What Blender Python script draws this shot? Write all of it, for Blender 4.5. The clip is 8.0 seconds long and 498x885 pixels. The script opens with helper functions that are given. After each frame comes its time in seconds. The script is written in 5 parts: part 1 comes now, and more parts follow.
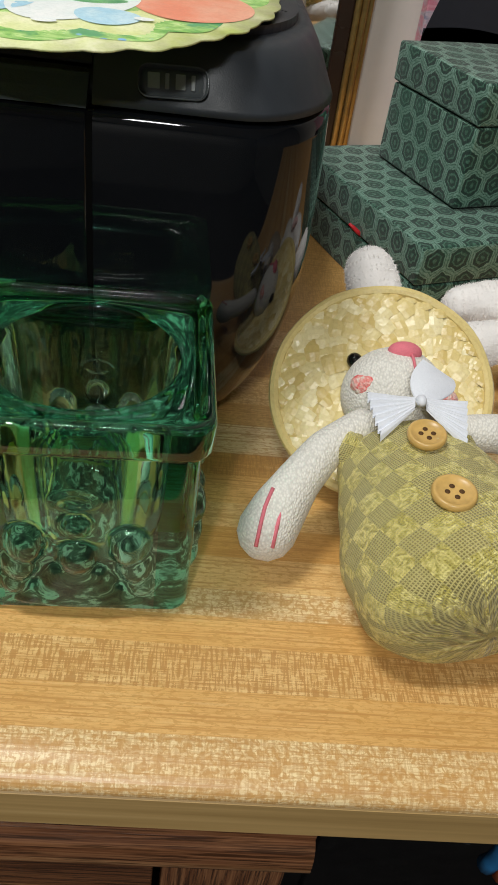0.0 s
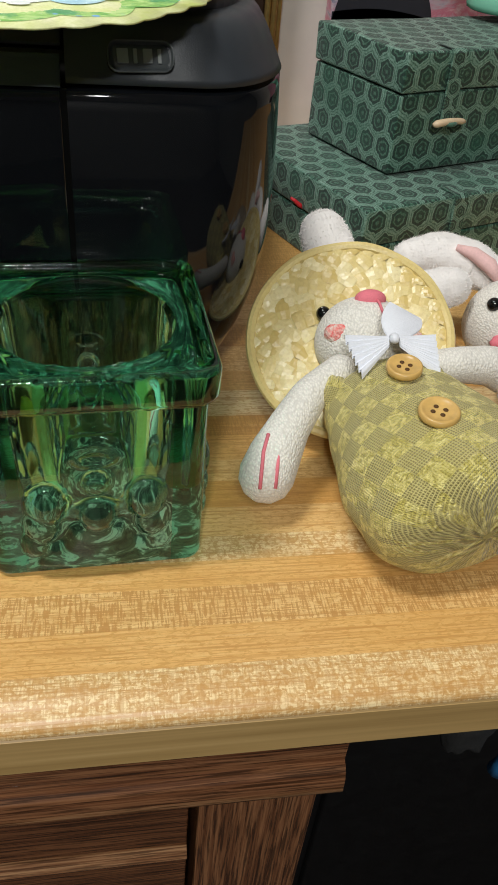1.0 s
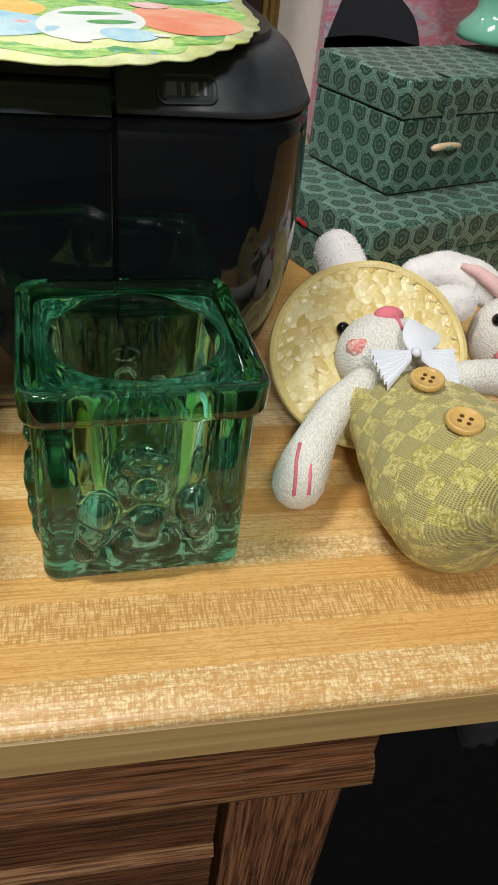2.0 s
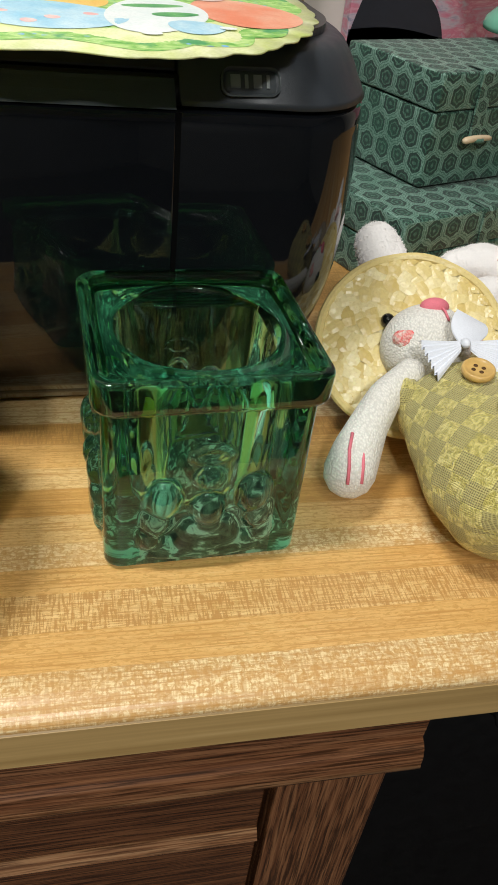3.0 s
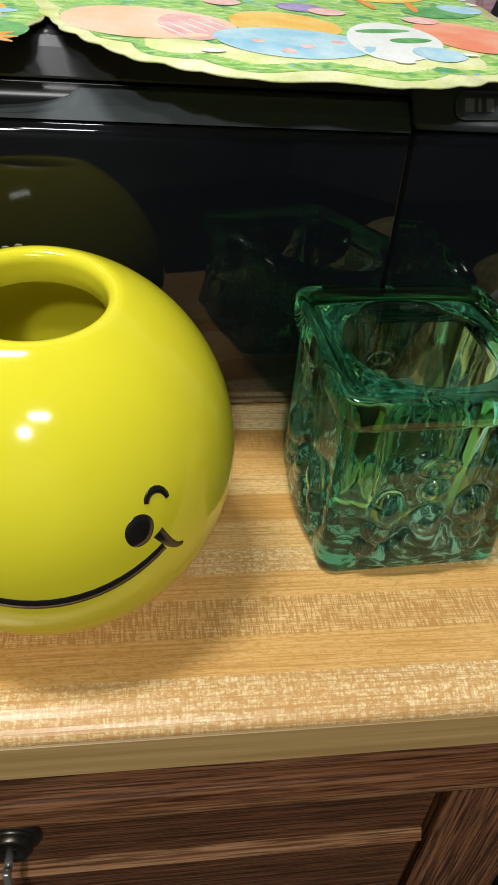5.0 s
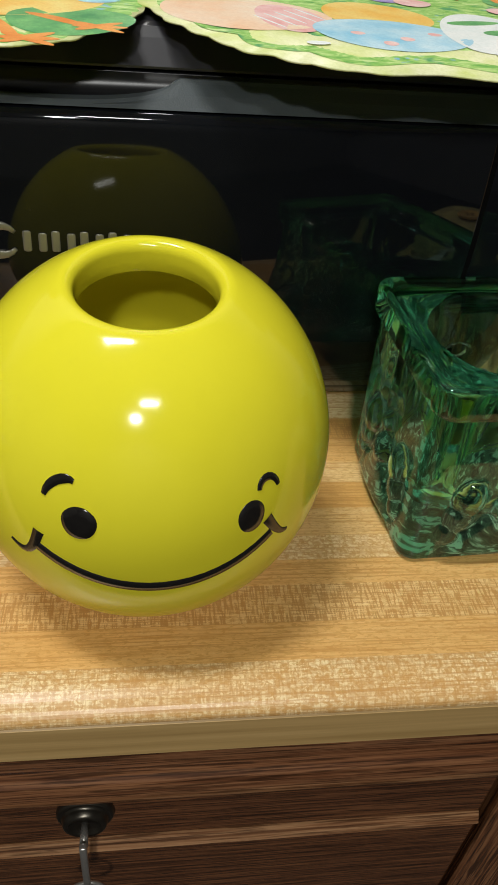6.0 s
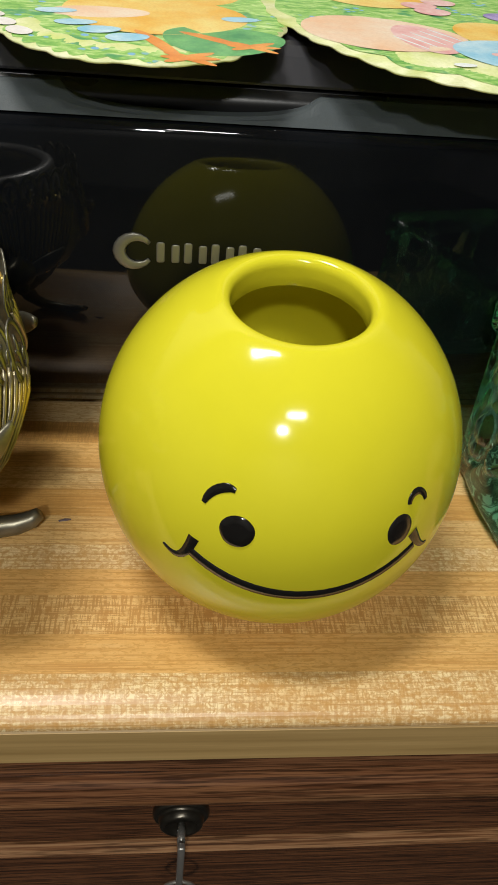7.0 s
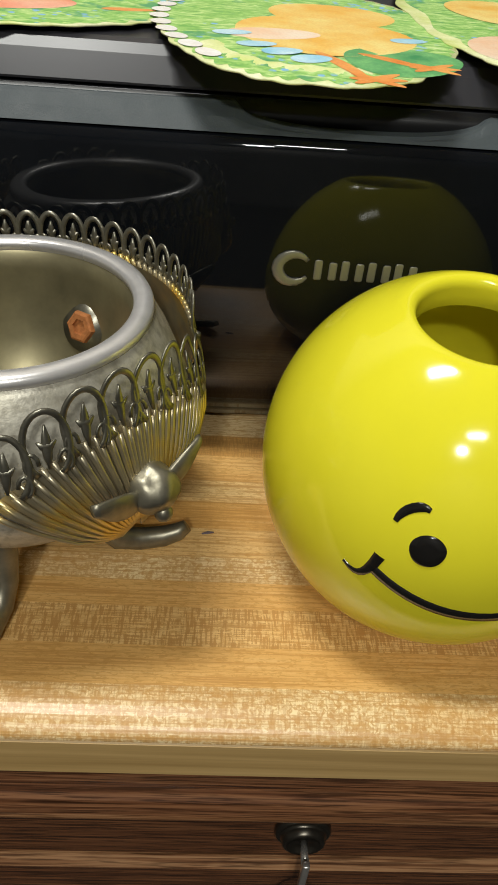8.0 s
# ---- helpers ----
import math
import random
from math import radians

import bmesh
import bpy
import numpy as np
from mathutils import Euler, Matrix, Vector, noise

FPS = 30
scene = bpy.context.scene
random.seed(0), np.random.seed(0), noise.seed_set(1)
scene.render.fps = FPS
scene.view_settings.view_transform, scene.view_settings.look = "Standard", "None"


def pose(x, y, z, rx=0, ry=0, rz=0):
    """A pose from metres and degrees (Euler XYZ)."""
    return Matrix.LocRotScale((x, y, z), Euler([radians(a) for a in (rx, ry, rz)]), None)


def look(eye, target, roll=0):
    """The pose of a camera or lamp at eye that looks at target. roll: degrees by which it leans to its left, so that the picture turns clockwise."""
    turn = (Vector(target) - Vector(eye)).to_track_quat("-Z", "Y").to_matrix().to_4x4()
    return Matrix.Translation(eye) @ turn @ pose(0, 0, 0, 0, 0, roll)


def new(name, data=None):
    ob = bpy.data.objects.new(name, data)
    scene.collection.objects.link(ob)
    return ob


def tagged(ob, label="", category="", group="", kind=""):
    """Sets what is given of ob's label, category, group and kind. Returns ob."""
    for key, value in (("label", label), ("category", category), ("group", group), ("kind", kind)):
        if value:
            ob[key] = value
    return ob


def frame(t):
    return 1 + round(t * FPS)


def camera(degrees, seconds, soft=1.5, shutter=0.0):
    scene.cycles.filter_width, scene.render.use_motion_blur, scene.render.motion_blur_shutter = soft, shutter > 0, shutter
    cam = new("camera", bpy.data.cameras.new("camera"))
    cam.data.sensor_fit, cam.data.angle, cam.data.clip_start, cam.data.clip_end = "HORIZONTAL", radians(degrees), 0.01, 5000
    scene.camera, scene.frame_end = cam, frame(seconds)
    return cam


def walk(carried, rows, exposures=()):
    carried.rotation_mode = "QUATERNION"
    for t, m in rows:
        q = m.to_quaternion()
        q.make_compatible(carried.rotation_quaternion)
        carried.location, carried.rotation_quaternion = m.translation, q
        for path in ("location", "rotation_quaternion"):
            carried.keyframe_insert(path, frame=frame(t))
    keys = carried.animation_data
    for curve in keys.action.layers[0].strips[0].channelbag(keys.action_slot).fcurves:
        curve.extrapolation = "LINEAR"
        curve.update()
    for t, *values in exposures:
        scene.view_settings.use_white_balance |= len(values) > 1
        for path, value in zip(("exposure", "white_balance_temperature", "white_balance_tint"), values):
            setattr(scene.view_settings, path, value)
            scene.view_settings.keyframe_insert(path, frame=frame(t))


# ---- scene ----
cam = camera(36.0, 8.0, soft=1.7)
PATH = [
    (0, (0.003, -0.165, 0.215), (0.162, 1.379, -1.047), 8.7),
    (0.5, (-0.012, -0.171, 0.21), (0.183, 1.375, -1.044), 6.2),
    (1, (-0.019, -0.189, 0.208), (0.301, 1.35, -1.029), 5.7),
    (1.5, (-0.037, -0.199, 0.212), (0.347, 1.346, -0.998), 6.3),
    (1.7, (-0.041, -0.198, 0.214), (0.35, 1.352, -0.988), 6.6),
    (3, (-0.069, -0.197, 0.213), (0.339, 1.336, -1.004), 7.2),
    (3.5, (-0.086, -0.196, 0.219), (0.289, 1.35, -0.993), 6.7),
    (4, (-0.102, -0.192, 0.222), (0.232, 1.364, -0.989), 6.4),
    (4.5, (-0.118, -0.19, 0.22), (0.197, 1.361, -1.003), 6.2),
    (4.7, (-0.124, -0.192, 0.218), (0.171, 1.358, -1.011), 5.8),
    (5.8, (-0.156, -0.191, 0.219), (0.128, 1.334, -1.043), 5.9),
    (6, (-0.162, -0.192, 0.219), (0.107, 1.333, -1.046), 6.1),
    (6.5, (-0.182, -0.193, 0.221), (0.063, 1.335, -1.046), 6.4),
    (7, (-0.199, -0.191, 0.221), (0.012, 1.346, -1.042), 6.3),
    (7.5, (-0.223, -0.189, 0.221), (-0.06, 1.356, -1.037), 6.0),
    (8, (-0.242, -0.189, 0.219), (-0.124, 1.373, -1.025), 5.5),
]
walk(cam, [(t, look(eye, target, roll)) for t, eye, target, roll in PATH], [(0.0, 0.01, 6150, 10), (1.0, 0.12, 6150, 10), (3.0, 0.25, 6150, 10),
     (4.2, 0.26, 6100, 10), (5.5, 0.08, 6150, 10), (6.5, -0.10, 6250, 9), (7.2, 0.03, 6300, 9), (8.0, 0.05, 6300, 8)])

# ---- world and lamps ----
world = bpy.data.worlds.new("world")
scene.world = world
world.use_nodes = True
world.node_tree.nodes["Background"].inputs[0].default_value = (0.9, 0.88, 0.82, 1)
world.node_tree.nodes["Background"].inputs[1].default_value = 0.02
scene.view_settings.exposure = 0.0


def area_lamp(name, at, aim, sx, sy, watts, colour):
    data = bpy.data.lights.new(name, "AREA")
    data.shape, data.size, data.size_y, data.energy, data.color = "RECTANGLE", sx, sy, watts, colour
    ob = new(name, data)
    ob.matrix_world = look(at, aim)
    return ob


WARM = (1.0, 0.975, 0.90)
area_lamp("ceiling_lamp_a", (-0.57, -0.10, 1.62), (-0.57, -0.10, 0), 0.42, 0.16, 16.5, WARM)
area_lamp("ceiling_lamp_b", (-0.12, -1.45, 1.62), (-0.12, -1.45, 0), 0.36, 0.12, 11, WARM)
area_lamp("ceiling_lamp_c", (-0.46, -1.95, 1.62), (-0.46, -1.95, 0), 0.16, 0.16, 27, WARM)


# ---- building helpers ----
def part(name, bm, material, parent=None, label="", smooth=True, kind="", category="", group=""):
    me = bpy.data.meshes.new(name)
    bm.normal_update()
    bm.to_mesh(me)
    bm.free()
    for m in material if isinstance(material, (list, tuple)) else [material]:
        me.materials.append(m)
    if smooth:
        me.shade_smooth()
    ob = new(name, me)
    ob.parent = parent
    return tagged(ob, label, category, group, kind)


def empty(name, label, category, at=(0, 0, 0), turn=0.0, group="", kind=""):
    ob = new(name)
    ob.matrix_world = pose(*at, 0, 0, turn)
    ob.empty_display_size = 0.01
    return tagged(ob, label, category, group, kind)


def loft(bm, loops, closed=True, cap_a=True, cap_b=True, mat=0):
    """Skin between loops of points of one length."""
    rings = [[bm.verts.new(p) for p in lp] for lp in loops]
    n = len(rings[0])
    made = []
    for a, b in zip(rings, rings[1:]):
        for i in range(n if closed else n - 1):
            j = (i + 1) % n
            made.append(bm.faces.new((a[i], a[j], b[j], b[i])))
    if cap_a:
        made.append(bm.faces.new(rings[0][::-1]))
    if cap_b:
        made.append(bm.faces.new(rings[-1]))
    for f in made:
        f.material_index = mat
    return made


def lathe(bm, profile, n=64, at=(0, 0, 0), mat=0, cap_a=False, cap_b=False):
    loops = [[(at[0] + r * math.cos(2 * math.pi * i / n), at[1] + r * math.sin(2 * math.pi * i / n), at[2] + z)
              for i in range(n)] for r, z in profile]
    return loft(bm, loops, True, cap_a, cap_b, mat)


def box(bm, lo, hi, bevel=0.0, mat=0, m=None, seg=2):
    made = bmesh.ops.create_cube(bm, size=1.0)["verts"]
    for v in made:
        v.co = Vector([lo[k] + (v.co[k] + 0.5) * (hi[k] - lo[k]) for k in range(3)])
        if m is not None:
            v.co = m @ v.co
    faces = list({f for v in made for f in v.link_faces})
    for f in faces:
        f.material_index = mat
    if bevel:
        edges = list({e for v in made for e in v.link_edges})
        bmesh.ops.bevel(bm, geom=edges, offset=bevel, segments=seg, affect="EDGES", profile=0.5, material=-1)


def tube(bm, pts, radius, n=10, mat=0, closed=False, cap=True):
    """A round bar along points; radius is a number or one for each point."""
    pts = [Vector(p) for p in pts]
    rads = radius if isinstance(radius, (list, tuple)) else [radius] * len(pts)
    loops, side = [], None
    for k, p in enumerate(pts):
        if closed:
            d = (pts[(k + 1) % len(pts)] - pts[k - 1]).normalized()
        else:
            d = (pts[min(k + 1, len(pts) - 1)] - pts[max(k - 1, 0)]).normalized()
        if side is None:
            side = d.orthogonal().normalized()
        side = (side - side.dot(d) * d).normalized()
        up = d.cross(side)
        loops.append([p + rads[k] * (math.cos(2 * math.pi * i / n) * side + math.sin(2 * math.pi * i / n) * up) for i in range(n)])
    if closed:
        loops.append(loops[0])
    return loft(bm, loops, True, cap and not closed, cap and not closed, mat)


def blob(bm, at, radii, m=None, mat=0, u=24, v=16, wob=0.0, freq=60.0):
    """An egg-shaped lump with an uneven skin."""
    made = bmesh.ops.create_uvsphere(bm, u_segments=u, v_segments=v, radius=1.0)["verts"]
    for w in made:
        k = 1 + wob * noise.noise(Vector(w.co) * freq * max(radii) + Vector(at) * 50)
        c = Vector((w.co.x * radii[0], w.co.y * radii[1], w.co.z * radii[2])) * k
        if m is not None:
            c = m @ c
        w.co = c + Vector(at)
    for f in {f for w in made for f in w.link_faces}:
        f.material_index = mat
    return made


# ---- materials ----
class Nodes:
    def __init__(self, name):
        self.mat = bpy.data.materials.new(name)
        self.mat.use_nodes = True
        self.t = self.mat.node_tree
        self.bsdf = self.t.nodes["Principled BSDF"]
        self.coord = self.t.nodes.new("ShaderNodeTexCoord")

    def put(self, socket, value):
        if isinstance(value, bpy.types.NodeSocket):
            self.t.links.new(value, socket)
        elif isinstance(value, tuple) and len(value) == 3 and socket.type == "RGBA":
            socket.default_value = (*value, 1)
        else:
            socket.default_value = value

    def place(self, scale=(1, 1, 1), turn=(0, 0, 0), src="Object", shift=(0, 0, 0)):
        n = self.t.nodes.new("ShaderNodeMapping")
        self.t.links.new(self.coord.outputs[src], n.inputs[0])
        n.inputs["Scale"].default_value, n.inputs["Rotation"].default_value, n.inputs["Location"].default_value = scale, turn, shift
        return n.outputs[0]

    def noise(self, vec, scale, detail=3, rough=0.5, out=0, distort=0.0):
        n = self.t.nodes.new("ShaderNodeTexNoise")
        self.put(n.inputs["Vector"], vec)
        n.inputs["Scale"].default_value, n.inputs["Detail"].default_value, n.inputs["Roughness"].default_value = scale, detail, rough
        n.inputs["Distortion"].default_value = distort
        return n.outputs[out]

    def voronoi(self, vec, scale, out="Distance", feature="F1", rand=1.0):
        n = self.t.nodes.new("ShaderNodeTexVoronoi")
        n.feature = feature
        self.put(n.inputs["Vector"], vec)
        n.inputs["Scale"].default_value, n.inputs["Randomness"].default_value = scale, rand
        return n.outputs[out]

    def wave(self, vec, scale, distort=0.0, detail=2, axis="X", kind="BANDS", dscale=1.0):
        n = self.t.nodes.new("ShaderNodeTexWave")
        n.wave_type, n.bands_direction = kind, axis
        self.put(n.inputs["Vector"], vec)
        n.inputs["Scale"].default_value, n.inputs["Distortion"].default_value, n.inputs["Detail"].default_value = scale, distort, detail
        n.inputs["Detail Scale"].default_value = dscale
        return n.outputs["Fac"]

    def ramp(self, fac, stops):
        n = self.t.nodes.new("ShaderNodeValToRGB")
        self.put(n.inputs[0], fac)
        el = n.color_ramp.elements
        while len(el) < len(stops):
            el.new(0.5)
        for e, (p, c) in zip(el, stops):
            e.position = p
            e.color = (*c, 1) if isinstance(c, tuple) else (c, c, c, 1)
        return n.outputs[0]

    def mix(self, fac, a, b, kind="MIX"):
        n = self.t.nodes.new("ShaderNodeMix")
        n.data_type, n.blend_type = "RGBA", kind
        self.put(n.inputs[0], fac)
        self.put(n.inputs[6], a)
        self.put(n.inputs[7], b)
        return n.outputs[2]

    def math(self, op, a, b=0.0, clamp=False):
        n = self.t.nodes.new("ShaderNodeMath")
        n.operation, n.use_clamp = op, clamp
        self.put(n.inputs[0], a)
        self.put(n.inputs[1], b)
        return n.outputs[0]

    def vec(self, op, a, b=(0, 0, 0), out=0):
        n = self.t.nodes.new("ShaderNodeVectorMath")
        n.operation = op
        self.put(n.inputs[0], a)
        self.put(n.inputs[1], b)
        return n.outputs[out]

    def random(self):
        return self.t.nodes.new("ShaderNodeObjectInfo").outputs["Random"]

    def bump(self, height, strength=0.3, dist=0.001):
        n = self.t.nodes.new("ShaderNodeBump")
        self.put(n.inputs["Height"], height)
        n.inputs["Strength"].default_value, n.inputs["Distance"].default_value = strength, dist
        self.t.links.new(n.outputs[0], self.bsdf.inputs["Normal"])

    def done(self, colour=None, rough=None, metal=None, **more):
        for key, value in (("Base Color", colour), ("Roughness", rough), ("Metallic", metal)):
            if value is not None:
                self.put(self.bsdf.inputs[key], value)
        for key, value in more.items():
            self.put(self.bsdf.inputs[key.replace("_", " ").title().replace("Ior", "IOR")], value)
        return self.mat


def plain(name, colour, rough=0.5, metal=0.0, vary=0.12, scale=300.0, bump=0.1, src="Object", **more):
    g = Nodes(name)
    p = g.place(src=src)
    n = g.noise(p, scale, 4, 0.6)
    m = g.noise(p, scale / 12, 3, 0.5)
    f = g.math("ADD", g.math("MULTIPLY", n, 0.5), g.math("MULTIPLY", m, 0.5))
    c = g.ramp(f, [(0.3, tuple(v * (1 - vary) for v in colour)), (0.7, tuple(min(1, v * (1 + vary)) for v in colour))])
    r = g.ramp(m, [(0.3, max(0.0, rough - 0.05)), (0.7, min(1.0, rough + 0.06))])
    if bump:
        g.bump(n, bump, 0.0004)
    return g.done(c, r, metal, **more)


def laminate():
    """Honey maple block print: strips along the desk, some flecked, some combed, some fine-grained."""
    g = Nodes("maple_laminate")
    p = g.place()
    sep = g.t.nodes.new("ShaderNodeSeparateXYZ")
    g.put(sep.inputs[0], p)
    yy = g.math("ADD", g.math("ADD", sep.outputs[1], g.math("MULTIPLY", sep.outputs[2], -0.6)), 0.0)
    yy = g.math("MULTIPLY", g.math("ADD", yy, 0.062), 3.5)

    def strips(stops):
        out = g.ramp(yy, stops)
        out.node.color_ramp.interpolation = "CONSTANT"
        return out

    cream, honey, sand, amber = (0.93, 0.74, 0.41), (0.81, 0.49, 0.17), (0.88, 0.61, 0.265), (0.71, 0.395, 0.115)
    base = strips([(0.0, cream), (0.066, honey), (0.118, sand), (0.178, honey), (0.222, cream), (0.262, sand), (0.318, amber), (0.372, sand), (0.42, honey), (0.478, amber), (0.53, cream), (0.60, honey), (0.66, sand), (0.74, amber), (0.82, sand), (0.90, honey)])
    fleck_on = strips([(0.0, 1.0), (0.066, 0.18), (0.118, 0.25), (0.178, 0.12), (0.222, 0.95), (0.262, 0.1), (0.318, 0.0), (0.372, 0.3), (0.42, 0.0), (0.478, 0.55), (0.53, 0.05), (0.60, 0.4), (0.66, 0.9), (0.74, 0.1), (0.82, 0.7), (0.90, 0.2)])
    comb_on = strips([(0.0, 0.50), (0.066, 0.05), (0.118, 1.0), (0.178, 0.08), (0.222, 0.2), (0.262, 0.1), (0.318, 0.15), (0.372, 0.0), (0.42, 0.1), (0.478, 0.9), (0.53, 0.0), (0.60, 0.2), (0.66, 0.0), (0.74, 0.8), (0.82, 0.0), (0.90, 0.6)])
    grain = g.noise(g.place((16, 1000, 500)), 1.0, 4, 0.7, 0, 0.3)
    tone = g.noise(g.place((16, 34, 34)), 1.0, 3, 0.55)
    base = g.mix(g.ramp(tone, [(0.40, 0.0), (0.68, 0.45)]), base, (0.66, 0.345, 0.085))
    base = g.mix(g.ramp(grain, [(0.38, 0.70), (0.52, 0.0)]), base, (0.50, 0.235, 0.058))
    base = g.mix(g.ramp(grain, [(0.56, 0.0), (0.75, 0.45)]), base, (0.82, 0.62, 0.34))
    ripple = g.noise(g.place((300, 1000, 700), (0, 0, 0.35)), 1.0, 3, 0.6, 0, 0.8)
    base = g.mix(g.ramp(ripple, [(0.41, 0.62), (0.49, 0.0)]), base, (0.57, 0.295, 0.075))
    fleck = g.noise(g.place((520, 470, 470), (0, 0, 0.6)), 1.0, 2, 0.55, 0, 1.0)
    base = g.mix(g.math("MULTIPLY", g.ramp(fleck, [(0.47, 0.0), (0.59, 0.80)]), fleck_on), base, (0.60, 0.33, 0.10))
    comb = g.noise(g.place((1150, 130, 130)), 1.0, 2, 0.6, 0, 0.25)
    cross = g.noise(g.place((90, 2100, 1500)), 1.0, 2, 0.5)
    comb = g.math("ADD", comb, g.math("MULTIPLY", g.math("SUBTRACT", cross, 0.5), 0.50))
    base = g.mix(g.math("MULTIPLY", g.ramp(comb, [(0.48, 0.0), (0.54, 0.85)]), comb_on), base, (0.52, 0.265, 0.076))
    wear = g.noise(p, 9, 4, 0.6)
    g.bump(g.math("ADD", grain, fleck), 0.05, 0.0003)
    return g.done(base, g.ramp(wear, [(0.3, 0.28), (0.7, 0.38)]), 0.0)


def streaky_band():
    g = Nodes("maple_edge_band")
    n = g.noise(g.place((6, 260, 260)), 1.0, 4, 0.6, 0, 0.3)
    c = g.ramp(n, [(0.3, (0.42, 0.265, 0.092)), (0.6, (0.57, 0.375, 0.145)), (0.8, (0.67, 0.47, 0.205))])
    return g.done(c, 0.42)


def oak(name, along="x", dark=(0.045, 0.018, 0.008), mid=(0.175, 0.068, 0.028), pale=(0.33, 0.150, 0.066)):
    g = Nodes(name)
    s = {"x": (7, 430, 430), "z": (430, 430, 7)}[along]
    f = {"x": (30, 900, 900), "z": (900, 900, 30)}[along]
    n = g.noise(g.place(s), 1.0, 5, 0.65, 0, 0.9)
    pores = g.noise(g.place(f), 1.0, 3, 0.6)
    c = g.ramp(n, [(0.30, dark), (0.46, mid), (0.60, pale), (0.78, mid)])
    c = g.mix(g.ramp(pores, [(0.40, 0.75), (0.52, 0.0)]), c, tuple(v * 0.6 for v in dark))
    g.bump(pores, 0.25, 0.0004)
    return g.done(c, g.ramp(n, [(0.3, 0.27), (0.7, 0.17)]))


def brocade():
    """Green silk brocade: six-sided medallions packed like honeycomb, with pale outlines."""
    g = Nodes("green_brocade")
    uv = g.place((1 / 0.0160, 1 / 0.0277, 1), src="UV")
    wob = g.vec("SCALE", g.vec("SUBTRACT", g.noise(g.place((260, 260, 260)), 1.0, 2, 0.5, 1), (0.5, 0.5, 0.5)))
    wob.node.inputs["Scale"].default_value = 0.13
    uv = g.vec("ADD", uv, wob)
    a = g.vec("SUBTRACT", g.vec("FRACTION", uv), (0.5, 0.5, 0))
    b = g.vec("SUBTRACT", g.vec("FRACTION", g.vec("ADD", uv, (0.5, 0.5, 0))), (0.5, 0.5, 0))

    def hexagon(v):
        sx = g.t.nodes.new("ShaderNodeSeparateXYZ")
        g.put(sx.inputs[0], g.vec("ABSOLUTE", g.vec("MULTIPLY", v, (1.0, 1.732, 0.0))))
        x, y = sx.outputs[0], sx.outputs[1]
        return g.math("MAXIMUM", x, g.math("ADD", g.math("MULTIPLY", x, 0.5), g.math("MULTIPLY", y, 0.866)))

    d = g.math("MINIMUM", hexagon(a), hexagon(b))
    weave = g.noise(g.place((1500, 1500, 1500)), 1.0, 2, 0.6)
    motif = g.noise(g.place((620, 620, 620)), 1.0, 4, 0.7)
    ring = g.ramp(d, [(0.0, 0.50), (0.07, 0.42), (0.10, 0.10), (0.19, 0.12), (0.215, 0.50), (0.25, 0.46), (0.275, 0.06), (0.355, 0.06), (0.385, 0.76), (0.42, 0.72), (0.44, 0.36), (0.47, 0.72)])
    ring = g.math("ADD", ring, g.math("MULTIPLY", g.math("SUBTRACT", motif, 0.5), 1.0))
    c = g.ramp(ring, [(0.05, (0.006, 0.028, 0.020)), (0.30, (0.018, 0.080, 0.048)), (0.55, (0.075, 0.175, 0.120)), (0.9, (0.24, 0.39, 0.32))])
    tone = g.noise(g.place((22, 22, 22)), 1.0, 3, 0.6)
    c = g.mix(g.ramp(tone, [(0.50, 0.0), (0.75, 0.42)]), c, (0.004, 0.115, 0.060))
    g.bump(g.math("ADD", g.math("MULTIPLY", ring, 0.7), g.math("MULTIPLY", weave, 0.5)), 0.55, 0.0006)
    return g.done(c, g.ramp(ring, [(0.2, 0.62), (0.8, 0.38)]), 0.0, sheen_weight=0.25)


def knit(name="white_knit", colour=(0.92, 0.885, 0.81)):
    g = Nodes(name)
    p = g.place()
    w = g.voronoi(g.place((1150, 800, 950)), 1.0, "Distance")
    n = g.noise(p, 160, 3, 0.6)
    c = g.mix(g.ramp(w, [(0.1, 0.0), (0.75, 0.8)]), colour, tuple(v * 0.70 for v in colour))
    c = g.mix(g.ramp(n, [(0.5, 0.0), (0.9, 0.25)]), c, (0.60, 0.52, 0.40))
    g.bump(w, 0.55, 0.0008)
    return g.done(c, 0.85, sheen_weight=0.3)


